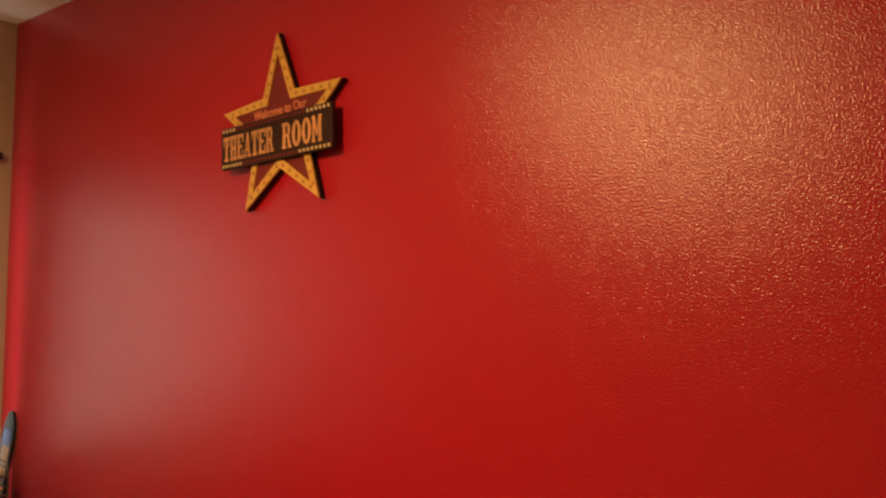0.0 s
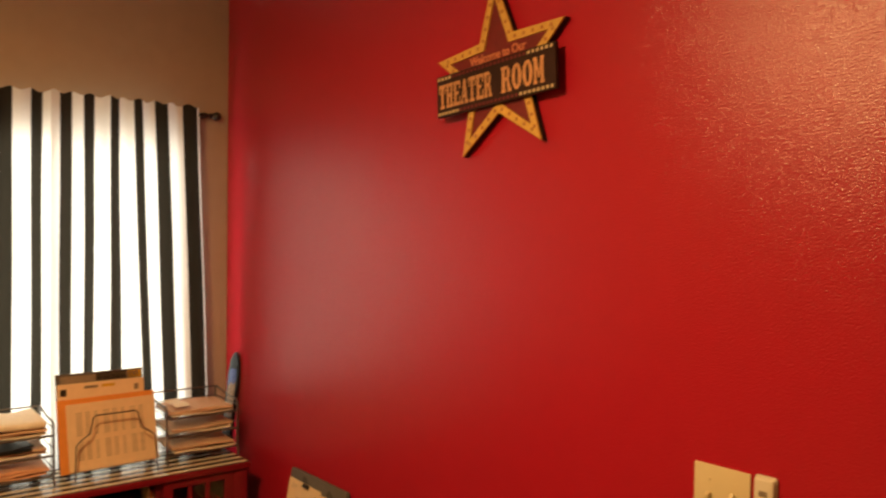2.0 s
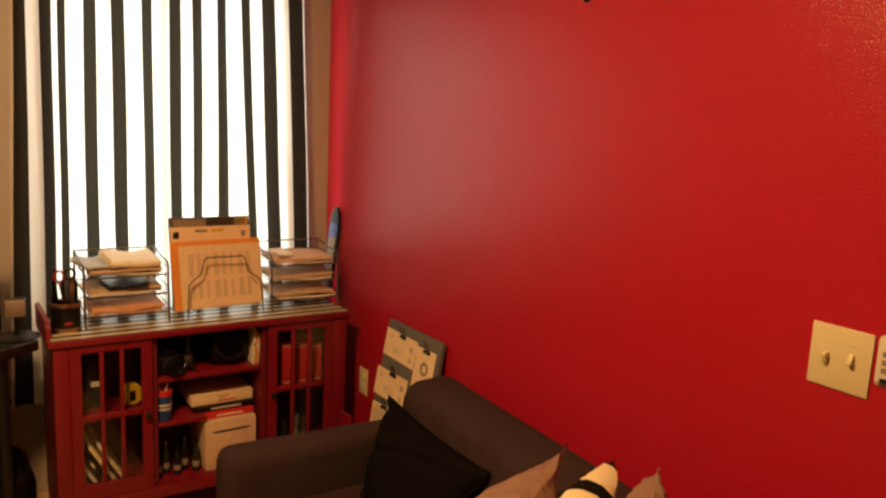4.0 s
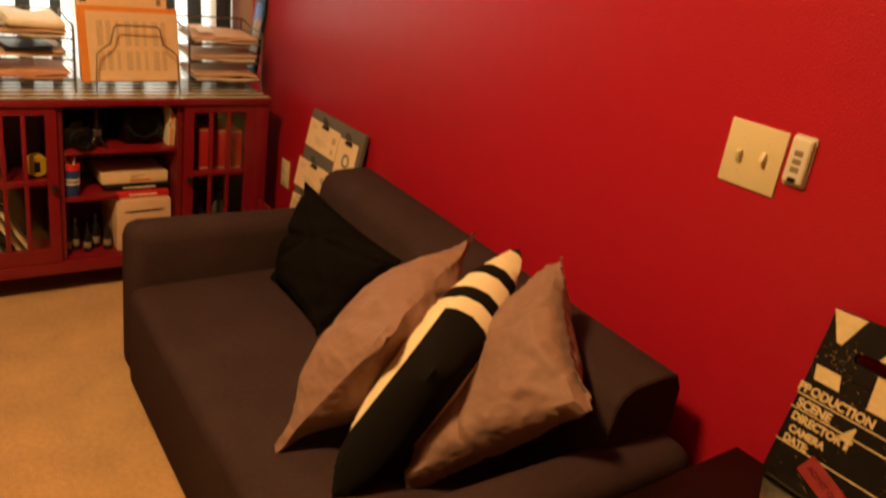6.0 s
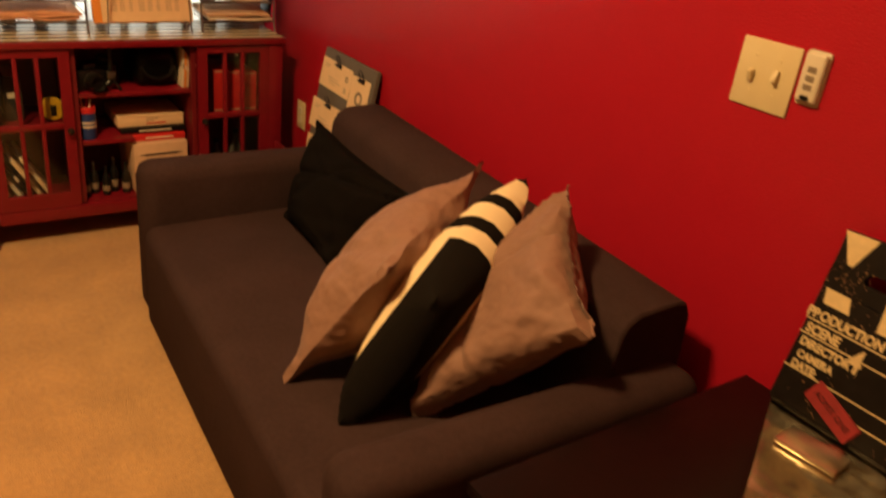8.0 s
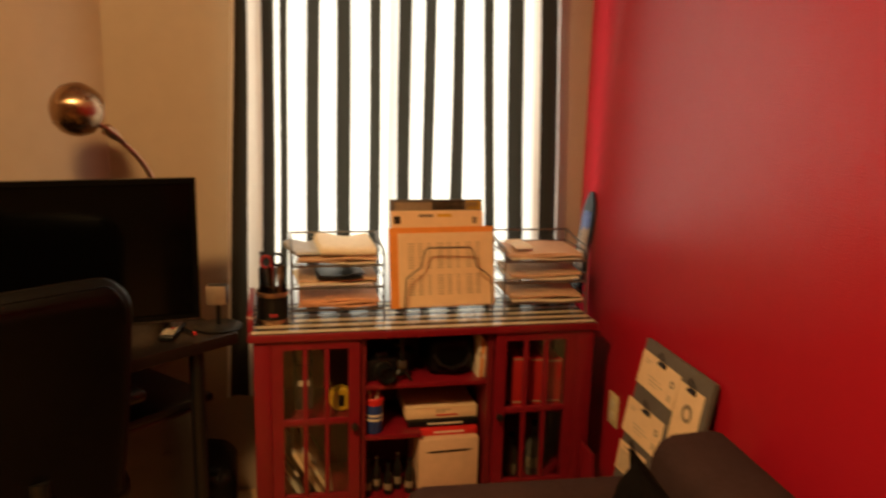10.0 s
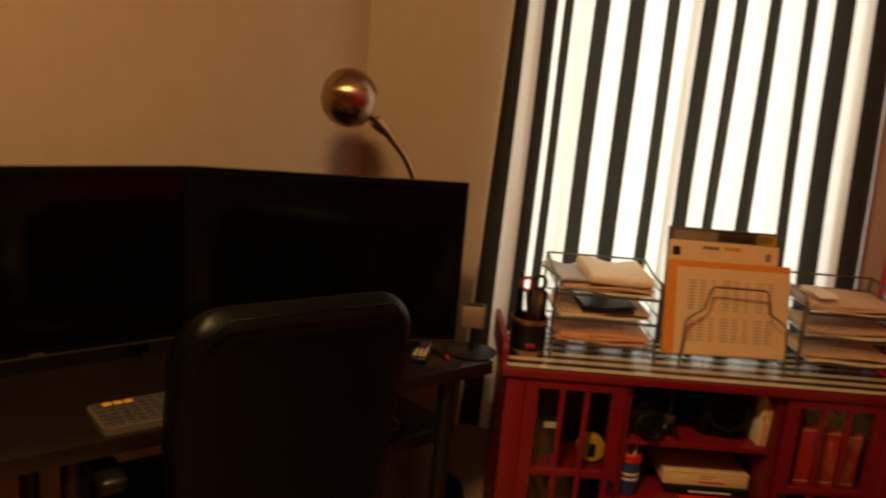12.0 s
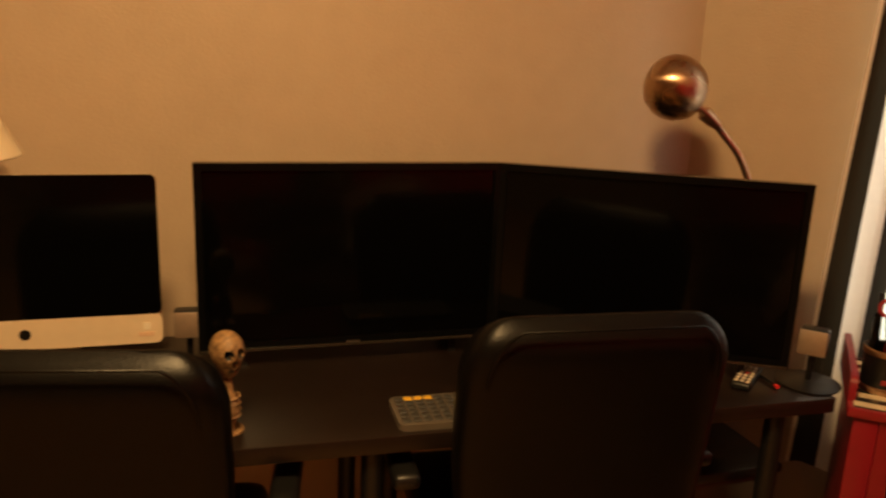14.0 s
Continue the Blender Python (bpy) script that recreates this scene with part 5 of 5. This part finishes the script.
SEAM = Vector((-2.040, 2.858))
LEFT_END = Vector((-2.572, 2.424))
RIGHT_END = Vector((-1.368, 2.988))
for a, b, lab in ((LEFT_END, SEAM, "black flat television facing the chairs, switched off"), (SEAM, RIGHT_END, "black flat television angled against its neighbour, switched off")):
    c, ang = (a + b) / 2, math.degrees(math.atan2(b.y - a.y, b.x - a.x))
    television(pose(c.x, c.y, DESK_Z, 0, 0, ang), (b - a).length, 0.425, 0.042, lab)

# all-in-one computer
ang = DESK_TURN + 4
right = Vector((-2.597, 2.343))
ux = Vector((math.cos(radians(ang)), math.sin(radians(ang))))
mid = right - ux * 0.264
pc = thing("desktop_computer", "silver and black all-in-one desktop computer, switched off", "computer", pose(mid.x, mid.y, DESK_Z, 0, 0, ang))


def round_rect(w0, w1, z0, z1, r, k=5):
    pts = []
    for cx, cz, a0 in ((w1 - r, z0 + r, -90), (w1 - r, z1 - r, 0), (w0 + r, z1 - r, 90), (w0 + r, z0 + r, 180)):
        for i in range(k + 1):
            a = radians(a0 + 90 * i / k)
            pts.append((cx + r * math.cos(a), cz + r * math.sin(a)))
    return pts


part("back_shell", prism(bmesh.new(), round_rect(-0.262, 0.262, 0.092, 0.448, 0.016), 0.006, 0.022, M90), ALUMINIUM, pc)
part("screen_glass", prism(bmesh.new(), round_rect(-0.264, 0.264, 0.155, 0.45, 0.014), -0.002, 0.0055, M90), SCREEN, pc, "black switched-off glass")
part("chin", prism(bmesh.new(), round_rect(-0.264, 0.264, 0.09, 0.1545, 0.014), -0.0015, 0.0055, M90), ALUMINIUM, pc, "silver chin")
part("mark", lathe(bmesh.new(), [(0, 0), (0.011, 0), (0.011, 0.0012), (0, 0.0012)], 18, pose(0, -0.0015, 0.123, 90)), BLACK_PLASTIC, pc)
part("sticker", boxed(0.226, 0.240, -0.0025, -0.0012, 0.121, 0.136), PAPER, pc)
part("sticker", boxed(0.216, 0.247, -0.0025, -0.0012, 0.106, 0.115), PEACH_PAPER, pc)
part("stand", prism(bmesh.new(), [(0.02, 0.0), (0.19, 0.0), (0.19, 0.006), (0.09, 0.02), (0.045, 0.2), (0.024, 0.2)], -0.09, 0.09, Matrix(((0, 0, 1, 0), (1, 0, 0, 0), (0, 1, 0, 0), (0, 0, 0, 1)))), ALUMINIUM, pc)


def speaker(m, label):
    sp = thing("satellite_speaker", label, "speaker", m, group="small speakers on the desk")
    part("base_disc", lathe(bmesh.new(), [(0, 0), (0.07, 0), (0.072, 0.004), (0.06, 0.009), (0, 0.011)], 32), BLACK_PLASTIC, sp)
    part("stem", tube(bmesh.new(), [(0, 0, 0.01), (0, 0, 0.08)], 0.007, 12), BLACK_PLASTIC, sp)
    part("cube", boxed(-0.031, 0.031, -0.026, 0.012, 0.076, 0.138, bevel=0.006, seg=3), BLACK_PLASTIC, sp)
    part("grille", boxed(-0.0300, 0.0300, -0.031, -0.0255, 0.0775, 0.1365, bevel=0.003), SPEAKER_GRILLE, sp, "silver-brown perforated grille")


SPEAKER_GRILLE = mat("speaker_grille", (0.31, 0.23, 0.17), 0.45, 0.5, vary=0.1, scale=60, bump=0.5, bscale=900)
speaker(pose(-1.318, 3.03, DESK_Z, 0, 0, -8), "small cube speaker on a stem beside the curtain")
speaker(pose(-2.606, 2.435, DESK_Z, 0, 0, DESK_TURN), "small cube speaker on a stem between screens")

# gooseneck lamp
gl = thing("gooseneck_lamp", "brushed metal gooseneck desk lamp behind the television", "desk lamp", pose(-1.50, 3.19, DESK_Z))
part("base", lathe(bmesh.new(), [(0, 0), (0.075, 0), (0.078, 0.008), (0.06, 0.02), (0.015, 0.026), (0, 0.026)], 32), BRASS, gl)
HEAD = Vector((-0.192, -0.107, 0.652))
neck = [Vector(p) for p in ((0, 0, 0.02), (0.006, 0, 0.15), (0.008, 0, 0.28), (0.0, -0.01, 0.40), (-0.035, -0.03, 0.49), (-0.076, -0.050, 0.543), (-0.106, -0.064, 0.576))]
fine = []
for i in range(len(neck) - 1):
    p0, p1, p2, p3 = neck[max(i - 1, 0)], neck[i], neck[i + 1], neck[min(i + 2, len(neck) - 1)]
    for k in range(10):
        t = k / 10
        fine.append(0.5 * ((2 * p1) + (p2 - p0) * t + (2 * p0 - 5 * p1 + 4 * p2 - p3) * t * t + (3 * p1 - p0 - 3 * p2 + p3) * t ** 3))
fine.append(neck[-1])
part("gooseneck", tube(bmesh.new(), fine, [0.0085 + 0.0008 * (i % 2) for i in range(len(fine))], 12), BRASS, gl)
way = (HEAD - neck[-1]).normalized()
aim = way.to_track_quat("Z", "Y").to_matrix().to_4x4()
part("socket", lathe(bmesh.new(), [(0, -0.02), (0.010, -0.02), (0.016, 0.0), (0.018, 0.03), (0.014, 0.035), (0, 0.035)], 20, Matrix.Translation(neck[-1]) @ aim), BRASS, gl)
ball = part("shade", lathe(bmesh.new(), [(0, -0.0705), (0.012, -0.069), (0.035, -0.062), (0.056, -0.046), (0.069, -0.022), (0.073, 0.0), (0.071, 0.022), (0.063, 0.045), (0.058, 0.054), (0.056, 0.052), (0.061, 0.043), (0.068, 0.02), (0.070, 0.0), (0.066, -0.02), (0.053, -0.043), (0.033, -0.058), (0.012, -0.064), (0, -0.065)], 40), SPUN, gl, "round brushed metal shade")
ball.matrix_local = Matrix.Translation(HEAD + Vector((-0.006, -0.004, 0))) @ look((0, 0, 0), (0.68, 0.68, -0.24)).to_3x3().to_4x4() @ pose(0, 0, 0, 180) @ Matrix.Diagonal((0.95, 1.06, 1.0, 1))
side = way.cross(Vector((0, 0, 1))).normalized()
for s in (1, -1):
    part("yoke_arm", tube(bmesh.new(), [neck[-1] - way * 0.045, neck[-1] + side * s * 0.017 - way * 0.012, neck[-1] + side * s * 0.019 + way * 0.055], 0.005, 8), BRASS, gl)

# table lamp behind the computer
tl = thing("table_lamp", "table lamp with a cream cone shade behind the computer", "table lamp", pose(-3.020, 2.19, DESK_Z))
part("base", lathe(bmesh.new(), [(0, 0), (0.07, 0), (0.075, 0.01), (0.05, 0.03), (0.025, 0.07), (0.045, 0.14), (0.05, 0.2), (0.03, 0.28), (0.014, 0.33), (0.014, 0.48), (0, 0.48)], 28), DARK_METAL, tl)
part("shade", lathe(bmesh.new(), [(0.150, 0.465), (0.152, 0.468), (0.055, 0.655), (0.053, 0.655), (0.148, 0.468)], 40), SHADE, tl, "cream fabric cone shade")

# keyboard, remote, figurine
kb = thing("keyboard", "grey compact keyboard with yellow top keys on the desk", "keyboard", desk_pose(-0.010, 0.090, DESK_Z, 2))
K0 = Matrix.Translation((0.077, 0.0, 0))
part("body", prism(bmesh.new(), round_rect(-0.145, 0.145, -0.065, 0.065, 0.018), 0.0, 0.014, K0), KEY_BODY, kb)
cap, capy = None, None
for r in range(6):
    for c in range(13):
        yellow = r == 5 and 1 <= c <= 3
        src = capy if yellow else cap
        if src is None:
            ob = part("key", boxed(-0.0085, 0.0085, -0.0075, 0.0075, 0.0142, 0.0175, bevel=0.002, seg=1), YELLOW if yellow else GREY_KEYS, kb)
            if yellow:
                capy = ob.data
            else:
                cap = ob.data
        else:
            ob = new("key", src)
            ob.parent = kb
        ob.location = (0.077 - 0.128 + c * 0.0213, -0.048 + r * 0.0192, 0)
rc = thing("remote_control", "black television remote with pale buttons on the desk", "remote control", pose(-1.448, 2.980, DESK_Z, 0, 0, -8))
part("body", boxed(-0.022, 0.022, -0.075, 0.075, 0, 0.017, bevel=0.006, seg=3), BLACK_PLASTIC, rc)
for r in range(7):
    for c in range(3):
        part("button", boxed(-0.017 + c * 0.0125, -0.009 + c * 0.0125, -0.062 + r * 0.019, -0.053 + r * 0.019, 0.0165, 0.0192, bevel=0.001, seg=1), BRIGHT_RED if (r, c) in ((3, 1),) else PAPER, rc)
tc = thing("cable_end", "black cable end with a red tip on the desk", "cable", pose(-1.385, 2.965, DESK_Z))
part("cord", tube(bmesh.new(), [(0, 0, 0.006), (-0.03, 0.04, 0.005), (-0.07, 0.06, 0.005), (-0.10, 0.12, 0.005)], 0.004, 8), BLACK_PLASTIC, tc)
part("tip", tube(bmesh.new(), [(0.0, -0.002, 0.006), (0.004, -0.012, 0.006)], 0.0045, 10), BRIGHT_RED, tc)

fig = bmesh.new()
lathe(fig, [(0, 0.018), (0.03, 0.018), (0.03, 0.022), (0.012, 0.01), (0.012, 0.03), (0.02, 0.045), (0.023, 0.06), (0.02, 0.08), (0.012, 0.095), (0.009, 0.12), (0.011, 0.135)], 18)
for k in range(4):
    ring = [(0.024 * math.cos(a * math.pi / 7), 0.02 * math.sin(a * math.pi / 7), 0.048 + 0.012 * k) for a in range(14)]
    tube(fig, ring, 0.003, 6, closed=True)
sk = bmesh.new()
bmesh.ops.create_uvsphere(sk, u_segments=56, v_segments=40, radius=1.0)
for v in sk.verts:
    p = v.co.copy()
    x, y, z = p.x * 0.033, p.y * 0.040, p.z * 0.037
    if p.z < -0.25:
        k = min(1, (-0.25 - p.z) / 0.6)
        x *= 1 - 0.28 * k
        y = y * (1 - 0.35 * k) - 0.008 * k
        z -= 0.012 * k
    for ex in (-0.37, 0.37):
        d = ((p.x - ex) / 0.24) ** 2 + ((p.z - 0.06) / 0.24) ** 2
        if d < 1 and p.y < 0:
            y += 0.020 * (1 - d)
    d = (p.x / 0.13) ** 2 + ((p.z + 0.40) / 0.14) ** 2
    if d < 1 and p.y < 0:
        y += 0.012 * (1 - d)
    v.co = Vector((x, y, z + 0.172))
tmp = bpy.data.meshes.new("skull_form")
sk.to_mesh(tmp)
sk.free()
fig.from_mesh(tmp)
bpy.data.meshes.remove(tmp)
for q in fig.faces:
    p = q.calc_center_median()
    x, z = p.x / 0.033, (p.z - 0.172) / 0.037
    if p.z > 0.13 and p.y < 0 and (min(((x - ex) / 0.22) ** 2 + ((z - 0.06) / 0.24) ** 2 for ex in (-0.37, 0.37)) < 1 or (x / 0.10) ** 2 + ((z + 0.36) / 0.13) ** 2 < 1 or (abs(x) < 0.34 and abs(z + 0.82) < 0.035)):
        q.material_index = 1
f = part("skull_figurine", fig, (BONE, BLACK_PLASTIC))
f.matrix_world = pose(-2.335, 2.223, DESK_Z - 0.018, 0, 0, DESK_TURN + 28) @ Matrix.Diagonal((0.93, 0.95, 1.05, 1))
tagged(f, "mottled bone-coloured skull figurine standing on the desk", "figurine")


# ---- office chairs ----
def office_chair(m, label):
    ch = thing("office_chair", label, "office chair", m, group="office chairs at the desk")
    w, zt = 0.247, 1.058
    bm = bmesh.new()
    n = 24
    rows = []
    for j in range(n + 1):
        f = 1 - (1 - j / n) ** 1.6
        z = 0.50 + (zt - 0.50) * f
        half = w * (0.86 + 0.14 * math.sin(min(1, f * 1.6) * math.pi / 2))
        if f > 0.80:
            k = (f - 0.80) / 0.20
            half -= 0.085 * (1 - math.sqrt(max(0.0, 1 - k * k)))
        rows.append((z, half, 0.045 * math.sin(f * 2.2) - 0.09 * f))
    ring = []
    for z, half, y in rows:
        r = []
        for i in range(32):
            a = 2 * math.pi * i / 32
            ca, sa = math.cos(a), math.sin(a)
            x = half * (abs(ca) ** 0.35) * (1 if ca > 0 else -1)
            t = 0.055 * (1 - 0.92 * max(0.0, (z - zt + 0.07) / 0.07) ** 2.2)
            r.append(bm.verts.new((x, y + t * (abs(sa) ** 0.6) * (1 if sa > 0 else -1), z)))
        ring.append(r)
    for a, b in zip(ring, ring[1:]):
        for i in range(32):
            bm.faces.new((a[i], a[(i + 1) % 32], b[(i + 1) % 32], b[i]))
    bm.faces.new(ring[0][::-1])
    bm.faces.new(ring[-1])
    part("backrest", bm, LEATHER, ch)
    pts = []
    for s in (-1, 1):
        side = [(s * (half - 0.035), y - 0.0545, z) for z, half, y in rows[15:-2]]
        pts += side if s == -1 else side[::-1]
    part("seam_piping", tube(bmesh.new(), pts, 0.0025, 6), LEATHER, ch, "stitched leather seam")
    part("seat", boxed(-0.255, 0.255, 0.0, 0.50, 0.42, 0.53, bevel=0.045, seg=5), LEATHER, ch)
    part("back_bracket", tube(bmesh.new(), [(0, -0.05, 0.60), (0, -0.07, 0.48), (0, 0.06, 0.40), (0, 0.25, 0.395)], 0.025, 10), BLACK_PLASTIC, ch)
    for s in (-1, 1):
        arm = part("armrest", boxed(s * 0.31 - 0.028, s * 0.31 + 0.028, 0.08, 0.36, 0.66, 0.695, bevel=0.014, seg=3), BLACK_PLASTIC, ch)
        part("arm_post", tube(bmesh.new(), [(s * 0.31, 0.30, 0.665), (s * 0.315, 0.27, 0.5), (s * 0.24, 0.25, 0.41)], 0.018, 10), BLACK_PLASTIC, ch)
    part("gas_column", tube(bmesh.new(), [(0, 0.25, 0.42), (0, 0.25, 0.26), (0, 0.25, 0.10)], [0.024, 0.03, 0.035], 14), BLACK_PLASTIC, ch)
    for k in range(5):
        a = radians(72 * k + 20)
        e = Vector((0.29 * math.cos(a), 0.25 + 0.29 * math.sin(a), 0))
        leg = part("base_leg", tube(bmesh.new(), [(0, 0.25, 0.12), (e.x * 0.6, 0.25 + (e.y - 0.25) * 0.6, 0.10), (e.x, e.y, 0.075)], [0.03, 0.024, 0.016], 10), BLACK_PLASTIC, ch)
        part("caster", lathe(bmesh.new(), [(0, -0.02), (0.026, -0.02), (0.03, -0.012), (0.03, 0.012), (0.026, 0.02), (0, 0.02)], 16, Matrix.Translation((e.x, e.y, 0.03)) @ pose(0, 0, 0, 90, 0, math.degrees(a))), BLACK_PLASTIC, leg)
    return ch


P = DESK + D * 0.245 - N * 0.10
office_chair(pose(P.x, P.y, 0, 0, 0, DESK_TURN), "black leather office chair drawn up to the televisions")
P = DESK + D * -0.622 - N * 0.15
office_chair(pose(P.x, P.y, 0, 0, 0, DESK_TURN - 6) @ Matrix.Diagonal((1, 1, 0.992, 1)), "black leather office chair before the computer")
